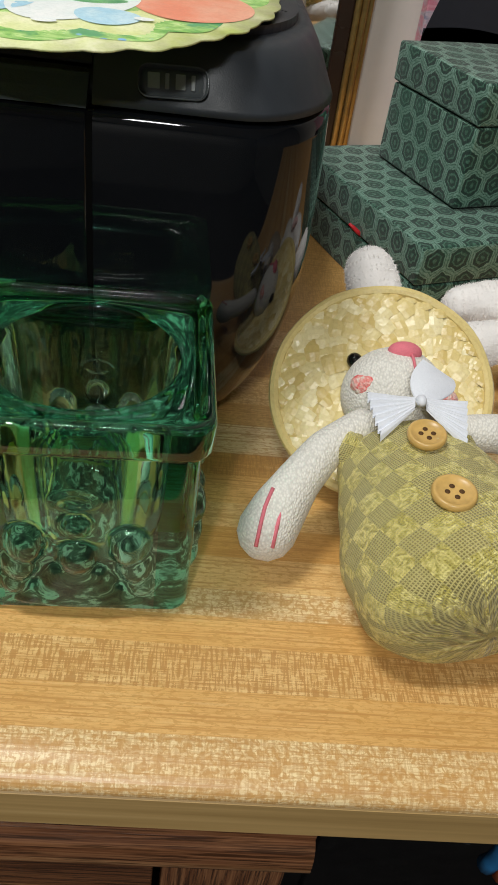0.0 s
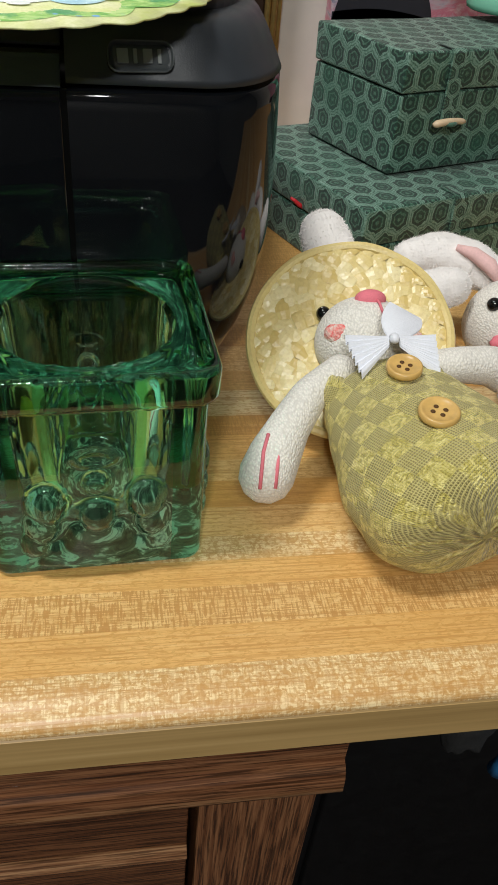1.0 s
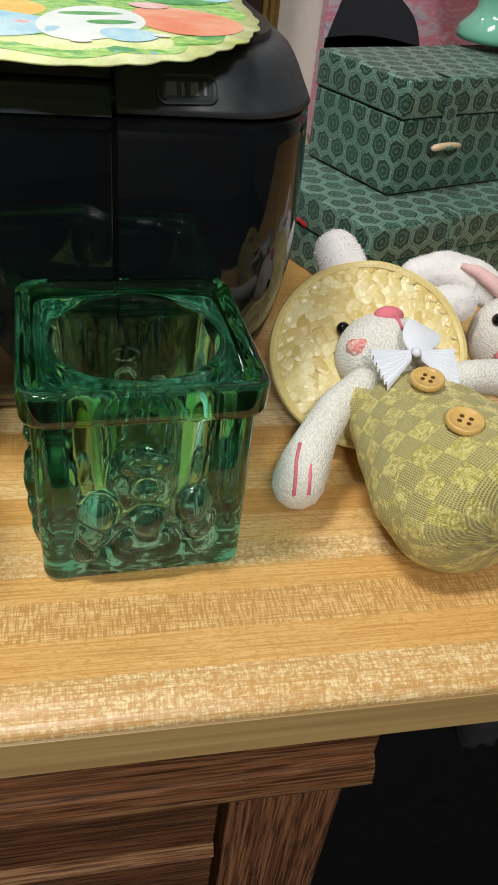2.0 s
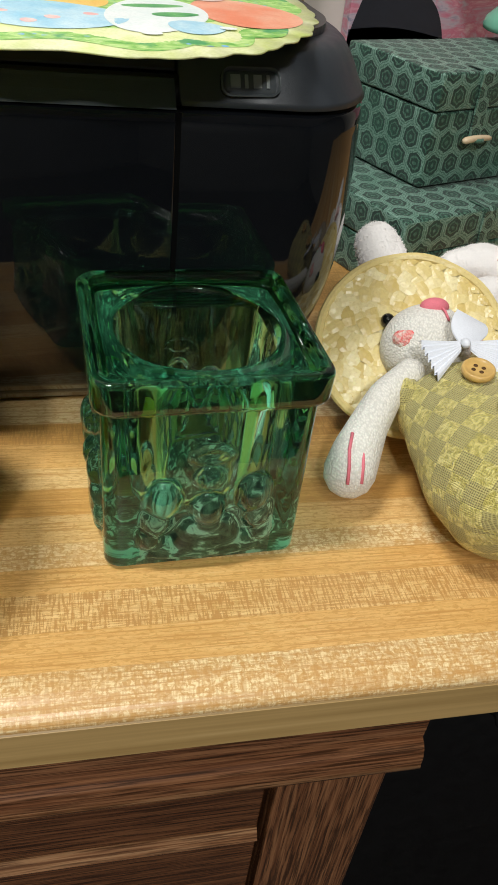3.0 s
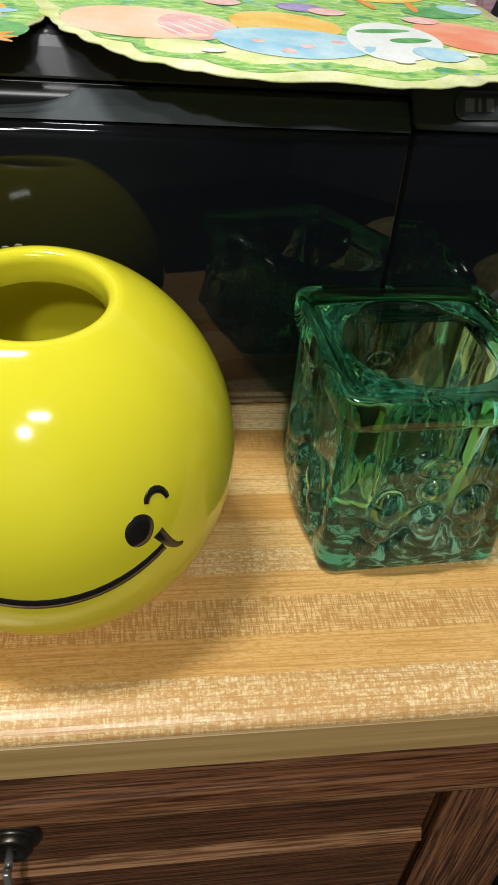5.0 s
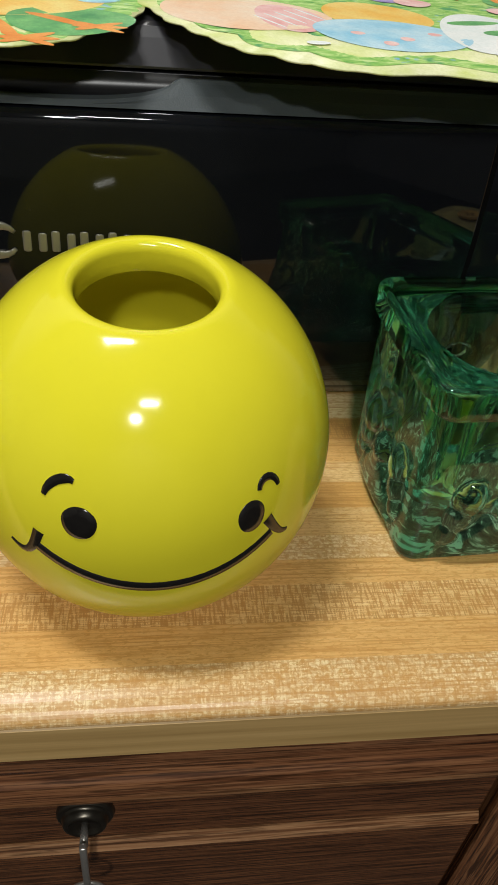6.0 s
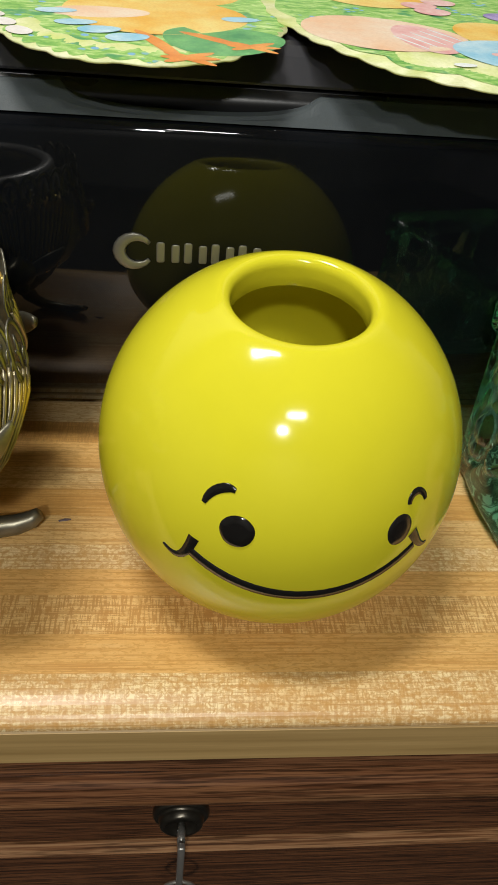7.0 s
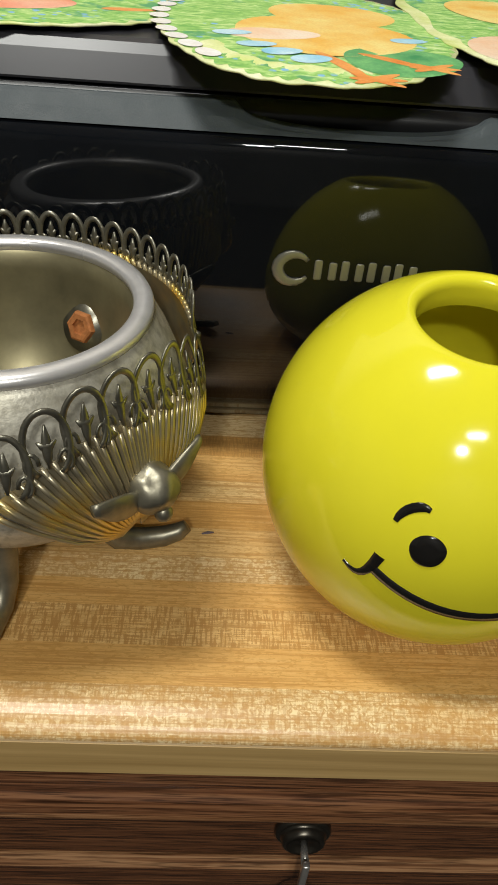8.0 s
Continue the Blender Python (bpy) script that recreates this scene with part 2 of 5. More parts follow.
def gold_cloth():
    """Open tan weave with raised gold squares of embroidery."""
    g = Nodes("gold_brocade_sacking")
    p = g.place((1 / 0.0088, 1 / 0.0088, 1), (0, 0, 0.35), src="UV")
    ch = g.t.nodes.new("ShaderNodeTexChecker")
    g.put(ch.inputs["Vector"], g.vec("ADD", p, g.vec("SCALE", g.noise(g.place((180, 180, 180)), 1.0, 2, 0.5, 1))))
    ch.inputs["Vector"].links[0].from_node.inputs[1].links[0].from_node.inputs["Scale"].default_value = 0.16
    ch.inputs["Scale"].default_value = 1.0
    sq = ch.outputs["Fac"]
    wx = g.wave(g.place((1, 1, 1), (0, 0, 0.35), src="UV"), 330, 2.5, 2, "X")
    wy = g.wave(g.place((1, 1, 1), (0, 0, 0.35), src="UV"), 330, 2.5, 2, "Y")
    net = g.math("MAXIMUM", wx, wy)
    tan = g.mix(g.ramp(net, [(0.35, 0.0), (0.85, 1.0)]), (0.26, 0.215, 0.058), (0.58, 0.50, 0.19))
    swirl = g.noise(g.place((330, 330, 330)), 1.0, 3, 0.6, 0, 1.6)
    gold = g.mix(g.ramp(swirl, [(0.38, 0.0), (0.62, 1.0)]), (0.55, 0.46, 0.07), (0.98, 0.87, 0.32))
    c = g.mix(g.math("MULTIPLY", g.math("ADD", g.math("MULTIPLY", sq, 0.80), 0.18), g.ramp(swirl, [(0.30, 0.25), (0.42, 1.0)])), tan, gold)
    g.bump(g.math("ADD", g.math("MULTIPLY", net, 0.5), g.math("MULTIPLY", g.math("MULTIPLY", sq, swirl), 1.6)), 0.9, 0.0012)
    return g.done(c, g.mix(sq, (0.75, 0.75, 0.75), (0.34, 0.34, 0.34)), 0.0, sheen_weight=0.2)


def straw():
    g = Nodes("straw")
    isl = g.t.nodes.new("ShaderNodeNewGeometry").outputs["Random Per Island"]
    n = g.noise(g.place((700, 700, 700)), 1.0, 3, 0.6)
    c = g.ramp(isl, [(0.0, (0.66, 0.50, 0.17)), (0.5, (0.78, 0.64, 0.28)), (1.0, (0.88, 0.78, 0.46))])
    c = g.mix(g.ramp(n, [(0.45, 0.0), (0.8, 0.4)]), c, (0.50, 0.35, 0.12))
    g.bump(n, 0.3, 0.0005)
    return g.done(c, 0.30)


def silver():
    g = Nodes("tarnished_silver")
    p = g.place()
    n = g.noise(p, 45, 4, 0.65)
    f = g.noise(p, 500, 3, 0.6)
    c = g.ramp(n, [(0.34, (0.26, 0.23, 0.16)), (0.50, (0.52, 0.49, 0.40)), (0.70, (0.70, 0.67, 0.58))])
    c = g.mix(g.ramp(g.noise(p, 260, 3, 0.7), [(0.44, 0.0), (0.64, 0.42)]), c, (0.15, 0.13, 0.09))
    g.bump(f, 0.22, 0.0005)
    return g.done(c, g.ramp(n, [(0.3, 0.50), (0.7, 0.36)]), 0.5)


def painting_mat():
    g = Nodes("sunset_sky_print")
    n = g.noise(g.place((26, 26, 60)), 1.0, 5, 0.6, 0, 1.2)
    m = g.noise(g.place((55, 55, 90), shift=(4, 0, 2)), 1.0, 4, 0.6, 0, 0.6)
    c = g.ramp(n, [(0.28, (0.17, 0.18, 0.30)), (0.42, (0.55, 0.45, 0.52)), (0.54, (0.62, 0.20, 0.28)), (0.66, (0.75, 0.50, 0.55)), (0.80, (0.80, 0.66, 0.62))])
    c = g.mix(g.ramp(m, [(0.52, 0.0), (0.68, 0.8)]), c, (0.62, 0.17, 0.27))
    return g.done(c, 0.45)


def grass_print():
    g = Nodes("grass_print")
    p = g.place()
    n = g.noise(g.place((160, 420, 100)), 1.0, 4, 0.65, 0, 0.7)
    m = g.noise(p, 75, 3, 0.6)
    c = g.ramp(n, [(0.30, (0.10, 0.36, 0.06)), (0.48, (0.30, 0.58, 0.12)), (0.62, (0.58, 0.78, 0.28)), (0.80, (0.86, 0.90, 0.60))])
    c = g.mix(g.ramp(m, [(0.56, 0.0), (0.64, 0.85)]), c, (0.06, 0.33, 0.13))
    fl = g.voronoi(p, 230, "Distance")
    spot = g.math("MULTIPLY", g.ramp(fl, [(0.24, 1.0), (0.34, 0.0)]), g.ramp(g.noise(p, 38, 2, 0.5), [(0.54, 0.0), (0.60, 1.0)]))
    c = g.mix(spot, c, (0.22, 0.48, 0.80))
    return g.done(c, 0.5)


def print_mat(name, a, b, scale=90.0):
    """Soft airbrushed colour print."""
    g = Nodes(name)
    p = g.place()
    n = g.noise(p, scale, 4, 0.6)
    m = g.noise(p, scale * 0.45, 2, 0.5)
    f = g.math("ADD", g.math("MULTIPLY", n, 0.45), g.math("MULTIPLY", m, 0.55))
    c = g.ramp(f, [(0.36, a), (0.62, b)])
    fine = g.noise(p, 900, 2, 0.6)
    c = g.mix(g.ramp(fine, [(0.35, 0.25), (0.60, 0.0)]), c, tuple(v * 0.75 for v in a))
    return g.done(c, 0.45)


def glass_mat(name, colour, rough=0.008, wavy=0.16):
    g = Nodes(name)
    g.bump(g.math("ADD", g.noise(g.place(), 130, 3, 0.5), g.math("MULTIPLY", g.noise(g.place(), 420, 2, 0.5), 0.3)), wavy, 0.0015)
    return g.done(colour, rough, 0.0, transmission_weight=1.0, ior=1.5)


# The gold tone paints the yellow ball's reflection into the silver.
def silver_gold_glint():
    g = Nodes("silver_with_painted_gold_glint")
    n = g.noise(g.place(), 38, 3, 0.6)
    c = g.ramp(n, [(0.40, (0.40, 0.35, 0.24)), (0.52, (0.58, 0.49, 0.30)), (0.62, (0.80, 0.59, 0.17))])
    return g.done(c, 0.34, 0.75)


GLINT_SILVER = silver_gold_glint()
MAPLE, BAND = laminate(), streaky_band()
OAK, OAK_UP = oak("dark_oak"), oak("dark_oak_upright", "z")
# Oak paled for wear, and to paint in light on the bead and bevel.
OAK_WORN_LIT = oak("worn_and_lit_oak_edge", "x", (0.09, 0.036, 0.014), (0.26, 0.115, 0.048), (0.46, 0.25, 0.12))
OAK_PANEL = oak("dark_oak_panel", "x", (0.040, 0.015, 0.006), (0.125, 0.048, 0.020), (0.22, 0.092, 0.038))
BLACK_GLOSS = plain("black_gloss_plastic", (0.006, 0.007, 0.009), 0.035, vary=0.2, bump=0.0, scale=60, specular_ior_level=0.40)
BLACK_SATIN = plain("charcoal_satin_plastic", (0.066, 0.078, 0.084), 0.50, vary=0.1, scale=1800, bump=0.25, specular_ior_level=0.28)
BLACK_DULL = plain("black_recess_plastic", (0.008, 0.008, 0.009), 0.30, bump=0.0)
GAP_SHADE = plain("painted_gap_shade", (0.002, 0.002, 0.002), 0.9, bump=0.0, specular_ior_level=0.1)
COVER = plain("black_satin_plastic", (0.034, 0.039, 0.046), 0.42, vary=0.1, scale=1800, bump=0.2, specular_ior_level=0.36)
LID_GLOSS = plain("dark_lid_plastic", (0.024, 0.023, 0.028), 0.34, bump=0.0, scale=80)
CHROME_PRINT = plain("silver_grey_print", (0.30, 0.29, 0.25), 0.30, 0.5, vary=0.05, bump=0.0)
BADGE = plain("smoked_badge", (0.085, 0.095, 0.10), 0.16, bump=0.0)
BADGE_INK = plain("pale_badge_print", (0.24, 0.26, 0.26), 0.4, bump=0.0)
YELLOW = plain("yellow_glaze", (0.84, 0.765, 0.028), 0.12, vary=0.04, scale=40, bump=0.03)
FAINT_INK = plain("faded_ink", (0.16, 0.12, 0.13), 0.5, vary=0.3, scale=900, bump=0.0)
INK = plain("black_painted_line", (0.012, 0.011, 0.010), 0.16, vary=0.3, scale=500, bump=0.05)
# One glass in three tints: colour stands in for light lost through thickness.
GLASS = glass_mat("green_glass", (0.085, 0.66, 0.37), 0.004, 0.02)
GLASS_PALED_FACE = glass_mat("green_glass_paled_face", (0.36, 0.80, 0.54), 0.004, 0.02)
GLASS_PALED_WELL = glass_mat("green_glass_paled_well", (0.74, 0.94, 0.84), 0.004, 0.02)


# Opaque foot; its pale patches imitate light gathered through the glass base.
def caustic_foot():
    g = Nodes("foot_with_painted_caustics")
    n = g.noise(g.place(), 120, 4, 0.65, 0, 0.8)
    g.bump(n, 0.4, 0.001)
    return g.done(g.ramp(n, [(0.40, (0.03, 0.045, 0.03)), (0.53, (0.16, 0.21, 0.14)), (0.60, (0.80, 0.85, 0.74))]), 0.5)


CAUSTIC_FOOT = caustic_foot()
BROCADE = brocade()
BONE = plain("bone_toggle", (0.72, 0.55, 0.36), 0.45, scale=400)
KNIT, FUR = knit(), plain("white_plush", (0.90, 0.865, 0.84), 0.95, vary=0.05, scale=1400, bump=0.35, sheen_weight=0.5)
GOLD = gold_cloth()


def blush():
    g = Nodes("blushed_knit")
    n = g.noise(g.place(), 330, 4, 0.7)
    w = g.voronoi(g.place((1150, 800, 950)), 1.0, "Distance")
    g.bump(w, 0.55, 0.0008)
    return g.done(g.ramp(n, [(0.38, (0.86, 0.76, 0.68)), (0.52, (0.84, 0.36, 0.32)), (0.66, (0.78, 0.10, 0.10))]), 0.85)


BLUSH = blush()
PINK = plain("pink_felt", (0.78, 0.20, 0.25), 0.85, scale=1200, bump=0.5)
PINK_SOFT = plain("pink_plush_lining", (0.80, 0.52, 0.50), 0.95, scale=900, bump=0.5)
BEAD = plain("black_bead", (0.006, 0.006, 0.006), 0.06, bump=0.0)
RIBBON = plain("pale_blue_ribbon", (0.78, 0.80, 0.86), 0.40, vary=0.05, scale=1500, bump=0.4)
WOOD_BUTTON = plain("yellow_wood_button", (0.66, 0.42, 0.13), 0.32, vary=0.25, scale=260, bump=0.1)
HOLE = plain("dark_hole", (0.10, 0.045, 0.01), 0.8, bump=0.0)
TAN = plain("tan_felt", (0.42, 0.34, 0.24), 0.9, scale=1000, bump=0.5)
STRAW = straw()
SILVER = silver()
# Brassy tarnish, with the dark room's reflection put into its colour.
TARNISH_DARKENED = plain("brassy_tarnish_darkened", (0.30, 0.265, 0.155), 0.42, 0.75, vary=0.45, scale=60, bump=0.06)
BRIGHT_SILVER = plain("rubbed_silver", (0.78, 0.76, 0.75), 0.30, 0.65, vary=0.12, scale=200, bump=0.08)
SCROLL = plain("dark_silver_scroll", (0.27, 0.255, 0.20), 0.36, 0.85, vary=0.45, scale=220, bump=0.15)
BUD = plain("dark_worn_silver", (0.25, 0.23, 0.17), 0.38, 0.75, vary=0.45, scale=160, bump=0.35)
RUST = plain("rusty_nut", (0.36, 0.13, 0.035), 0.75, 0.1, vary=0.4, scale=500, bump=0.6)
STEEL = plain("nickel", (0.60, 0.58, 0.54), 0.30, 0.8, scale=500)
LOCK = plain("dark_bronze_lock", (0.095, 0.085, 0.068), 0.32, 0.9, scale=300)
CELADON = plain("celadon_glaze", (0.20, 0.50, 0.36), 0.10, vary=0.12, scale=60, bump=0.03)
WALL = plain("warm_white_wall", (0.64, 0.60, 0.55), 0.85, vary=0.05, scale=60, bump=0.3)
DIM_WALL = plain("dim_unseen_wall", (0.19, 0.185, 0.175), 0.7, vary=0.2, scale=30)
CEILING = plain("white_ceiling", (0.75, 0.72, 0.66), 0.9, vary=0.04, scale=60)
CARPET = plain("dark_carpet", (0.025, 0.02, 0.018), 0.95, vary=0.3, scale=200, bump=0.8)
GILT = plain("antique_gilt", (0.50, 0.34, 0.12), 0.36, 0.8, vary=0.35, scale=120, bump=0.4)
DARK_FRAME = plain("dark_brown_lacquer", (0.030, 0.016, 0.010), 0.30, scale=200)
MIRROR = plain("mirror_silver", (0.80, 0.80, 0.80), 0.02, 1.0, vary=0.0, bump=0.0)
SKY_PRINT = painting_mat()
NAVY = plain("navy_print", (0.020, 0.021, 0.030), 0.50, vary=0.15, scale=90)
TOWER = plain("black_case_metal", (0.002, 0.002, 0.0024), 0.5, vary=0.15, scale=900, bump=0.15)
BLUE = plain("blue_strap", (0.02, 0.17, 0.42), 0.7, scale=800, bump=0.5)
ORANGE = plain("orange_strap", (0.70, 0.16, 0.05), 0.7, scale=800, bump=0.5)
NET = plain("black_mesh_fabric", (0.02, 0.02, 0.02), 0.8, vary=0.5, scale=900, bump=0.8)
RED = plain("red_silk", (0.60, 0.02, 0.03), 0.5, scale=700)
GRASS = grass_print()
LACE = print_mat("white_lace_print", (0.86, 0.80, 0.74), (0.95, 0.93, 0.90), 300)
MARGIN = print_mat("yellow_green_margin_print", (0.68, 0.76, 0.24), (0.91, 0.91, 0.58), 130)
P_YELLOW = print_mat("yellow_print", (0.92, 0.48, 0.05), (0.97, 0.80, 0.28), 70)
P_ORANGE = print_mat("orange_print", (0.80, 0.24, 0.03), (0.90, 0.42, 0.10), 150)
P_PEACH = print_mat("peach_print", (0.94, 0.58, 0.34), (0.97, 0.86, 0.70), 60)
P_CORAL = print_mat("coral_print", (0.90, 0.28, 0.15), (0.96, 0.60, 0.42), 60)
P_BLUE = print_mat("blue_print", (0.28, 0.62, 0.82), (0.68, 0.86, 0.93), 120)
P_WHITE = print_mat("white_print", (0.80, 0.88, 0.86), (0.96, 0.97, 0.95), 120)
P_PINK = print_mat("pink_print", (0.86, 0.42, 0.40), (0.95, 0.70, 0.66), 220)
P_VIOLET = print_mat("violet_print", (0.26, 0.19, 0.50), (0.50, 0.42, 0.72), 220)
P_GREEN = print_mat("leaf_green_print", (0.05, 0.30, 0.10), (0.22, 0.55, 0.18), 200)

# ---- the room ----
TOP, FLOOR = 0.0, -0.75


def slab(name, lo, hi, material, label, category):
    bm = bmesh.new()
    box(bm, lo, hi)
    return part(name, bm, material, None, label, False, "structure", category)


slab("floor", (-2.3, -2.8, FLOOR - 0.05), (2.4, 0.60, FLOOR), CARPET, "dark brown carpeted floor in the dim room", "floor")
slab("wall_north", (-2.3, 0.52, FLOOR), (2.4, 0.60, 1.70), WALL, "warm white painted wall behind the desk", "wall")
# Three walls out of view; their dim grey is set for reflections and fill.
slab("wall_south", (-2.3, -2.88, FLOOR), (2.4, -2.80, 1.70), DIM_WALL, "unseen wall across the room, dim grey for dark reflections", "wall")
slab("wall_west", (-2.38, -2.8, FLOOR), (-2.30, 0.52, 1.70), DIM_WALL, "unseen side wall, dim grey for dark reflections", "wall")
slab("wall_east", (2.40, -2.8, FLOOR), (2.48, 0.52, 1.70), DIM_WALL, "unseen side wall, dim grey for dark reflections", "wall")
slab("ceiling", (-2.3, -2.8, 1.70), (2.4, 0.52, 1.76), CEILING, "plain white painted ceiling", "ceiling")


# ---- the desk ----
def swept_x(bm, profile, x0, x1, mat=0):
    """A bar along x with the (y, z) profile."""
    loops = [[(x, y, z) for y, z in profile] for x in (x0, x1)]
    return loft(bm, loops, True, True, True, mat)


desk = empty("desk", "desk with maple laminate top and dark oak drawer pedestal", "desk", (0, 0, FLOOR))
desk_inv = Matrix.Translation((0, 0, -FLOOR))


def desk_part(name, bm, material, label="", smooth=False, parent=None):
    ob = part(name, bm, material, parent or desk, label, smooth)
    if parent is None:
        ob.matrix_parent_inverse = desk_inv
    return ob


X0, X1, YB = -0.95, 0.80, 0.515
prof = [(YB, 0.0)] + [(-0.046, 0.0)]
for k in range(1, 13):
    a = k / 12 * math.pi / 2
    prof.append((-0.045 - 0.0140 * math.sin(a), -0.0070 + 0.0070 * math.cos(a)))
prof += [(-0.0590, -0.0074), (-0.0575, -0.0078), (YB, -0.0078)]
bm = bmesh.new()
swept_x(bm, prof, X0, X1)
desk_part("desktop", bm, MAPLE, "honey maple block laminate with a rounded front")
bm = bmesh.new()
swept_x(bm, [(YB, -0.0080), (-0.0583, -0.0080), (-0.0591, -0.0088), (-0.0591, -0.0264), (-0.0580, -0.0274), (YB, -0.0274)], X0, X1)
desk_part("edge_band", bm, BAND, "plain lighter wood edge strip")
# rail under the top: cove above, rounded nose below
rail = [(0.40, -0.0276), (-0.0425, -0.0276), (-0.0425, -0.066)]
for k in range(9):
    a = k / 8 * math.pi
    rail.append((-0.0425 - 0.0055 * math.sin(a), -0.0785 + 0.0105 * math.cos(a)))
rail += [(-0.038, -0.0915), (0.40, -0.0915)]
bm = bmesh.new()
swept_x(bm, rail, X0, 0.0615)
apron = desk_part("apron_rail", bm, OAK, "dark oak moulded rail")
bm = bmesh.new()
swept_x(bm, [(-0.0465 - 0.0022 * math.sin(a), -0.0805 + 0.0024 * math.cos(a)) for a in [math.pi * k / 8 for k in range(9)]], X0, 0.0613)
desk_part("rail_bead", bm, OAK_WORN_LIT, "worn bead, paler with its highlight painted in", True, apron)
bm = bmesh.new()
box(bm, (-0.46, -0.0280, -0.1578), (0.0040, -0.008, -0.0920), 0.0008)
drawer = desk_part("drawer_front", bm, OAK_PANEL, "dark oak drawer front")
bm = bmesh.new()
swept_x(bm, [(-0.010, -0.1580), (-0.0282, -0.1592), (-0.0318, -0.1645), (-0.0314, -0.1660), (-0.010, -0.1672)], -0.46, 0.0040)
desk_part("drawer_bevel", bm, OAK_WORN_LIT, "bevel painted paler for light from above", False, drawer)
bm = bmesh.new()
box(bm, (0.0075, -0.0330, FLOOR), (0.0590, 0.0, -0.0917), 0.0015)
desk_part("corner_post", bm, OAK_UP, "dark oak upright post")
bm = bmesh.new()
box(bm, (-0.46, -0.0300, FLOOR), (0.0040, -0.008, -0.1674), 0.0008)
desk_part("lower_drawer", bm, OAK_PANEL)
bm = bmesh.new()
box(bm, (0.030, 0.0, FLOOR), (0.0585, 0.50, -0.0917), 0.001)
desk_part("side_panel", bm, OAK_UP)
bm = bmesh.new()
box(bm, (-0.95, -0.0350, FLOOR), (-0.461, 0.0, -0.0917), 0.001)
desk_part("left_panel", bm, OAK_UP)
bm = bmesh.new()
box(bm, (0.76, -0.03, FLOOR), (0.79, 0.50, -0.0276), 0.001)
desk_part("far_side_panel", bm, OAK_UP)
bm = bmesh.new()
box(bm, (0.0587, 0.40, FLOOR), (0.7598, 0.42, -0.0276), 0.001)
desk_part("back_panel", bm, OAK_UP)
# lock with its key
LX, LZ = -0.1890, -0.1296
bm = bmesh.new()
M = Matrix.Translation((LX, -0.0280, LZ)) @ Matrix.Rotation(math.pi / 2, 4, "X")
lathe(bm, [(0.0128, 0.0), (0.0128, 0.0022), (0.0120, 0.0034), (0.0112, 0.0036), (0.0106, 0.0030), (0.0102, 0.0050), (0.0095, 0.0074), (0.0084, 0.0082), (0.0074, 0.0078), (0.0070, 0.0062), (0.0, 0.0060)], 40)
bm.transform(M)
lock = desk_part("drawer_lock", bm, LOCK, "round dark bronze lock", True, drawer)
bm = bmesh.new()
tube(bm, [(LX, -0.0335, LZ), (LX, -0.0440, LZ)], 0.0018, 12)
box(bm, (LX - 0.0016, -0.0470, LZ - 0.036), (LX + 0.0016, -0.0435, LZ + 0.004), 0.0008)
tube(bm, [(LX + 0.0075 * math.cos(a), -0.0452, LZ - 0.043 + 0.0090 * math.sin(a)) for a in [2 * math.pi * k / 24 for k in range(24)]], 0.0010, 8, closed=True)
desk_part("key", bm, STEEL, "small nickel key with a ring bow", True, drawer)


# ---- the printer ----
PX, PW, PB = -0.1950, 0.2400, 0.385
printer = empty("printer", "black glossy inkjet printer with charcoal upper band", "printer", (PX, 0.0715, 0.0), 1.3)


def front_y(z):
    """How far the front stands back at a height."""
    if z < 0.10:
        return 0.0335 * ((0.10 - z) / 0.10) ** 2.2
    return 0.0022 * ((z - 0.10) / 0.045) ** 2


def outline(z, inset=0.0, grow=0.0, r=0.036, n=14):
    """The printer's plan at a height: rounded front corners, straight sides."""
    side = PW - 0.55 * front_y(z) - inset + grow
    y0 = front_y(z) + inset - grow
    pts = [(-side, PB)]
    for k in range(n + 1):
        a = k / n * math.pi / 2
        pts.append((-side + r * (1 - math.cos(a)), y0 + r * 1.35 * (1 - math.sin(a))))
    for k in range(1, 12):
        pts.append((-side + r + (2 * side - 2 * r) * k / 12, y0))
    for k in range(n + 1):
        a = math.pi / 2 - k / n * math.pi / 2
        pts.append((side - r * (1 - math.cos(a)), y0 + r * 1.35 * (1 - math.sin(a))))
    pts.append((side, PB))
    return [(x, y, z) for x, y in pts]


bm = bmesh.new()
zs = [0.006, 0.012, 0.02, 0.03, 0.04, 0.05, 0.06, 0.07, 0.08, 0.09, 0.10, 0.11, 0.12, 0.128, 0.134, 0.1398]
loft(bm, [outline(0.004, 0.004), outline(0.0055, 0.002)] + [outline(z) for z in zs] + [outline(0.1406, 0.0015)])
part("body", bm, BLACK_GLOSS, printer, "glossy piano-black lower shell")
bm = bmesh.new()
loft(bm, [outline(0.0, 0.022), outline(0.0045, 0.018)])
part("foot_skirt", bm, BLACK_DULL, printer, "matt black recessed base")
bm = bmesh.new()
loft(bm, [outline(0.1408, 0.006), outline(0.1495, 0.009)])
part("core", bm, BLACK_DULL, printer)


def strip(bm, xa, xb, zlo, ztop, back=0.010, n=60):
    """A piece of the front band between two x, its upper edge following ztop(x)."""
    rows = []
    for i in range(n + 1):
        x = xa + (xb - xa) * i / n
        zt = ztop(x)
        lean = lambda z: front_y(z) - 0.0004 + max(0.0, z - 0.1412) * 0.95
        prof_ = [(lean(zlo), zlo), (lean(zlo + (zt - zlo) * 0.5), zlo + (zt - zlo) * 0.5), (lean(zt) - 0.0002, zt - 0.0010), (lean(zt) + 0.0008, zt), (lean(zt) + back, zt), (lean(zlo) + back, zlo)]
        rows.append([(x, y, z) for y, z in prof_])
    loft(bm, rows)


SEAM = 0.1602


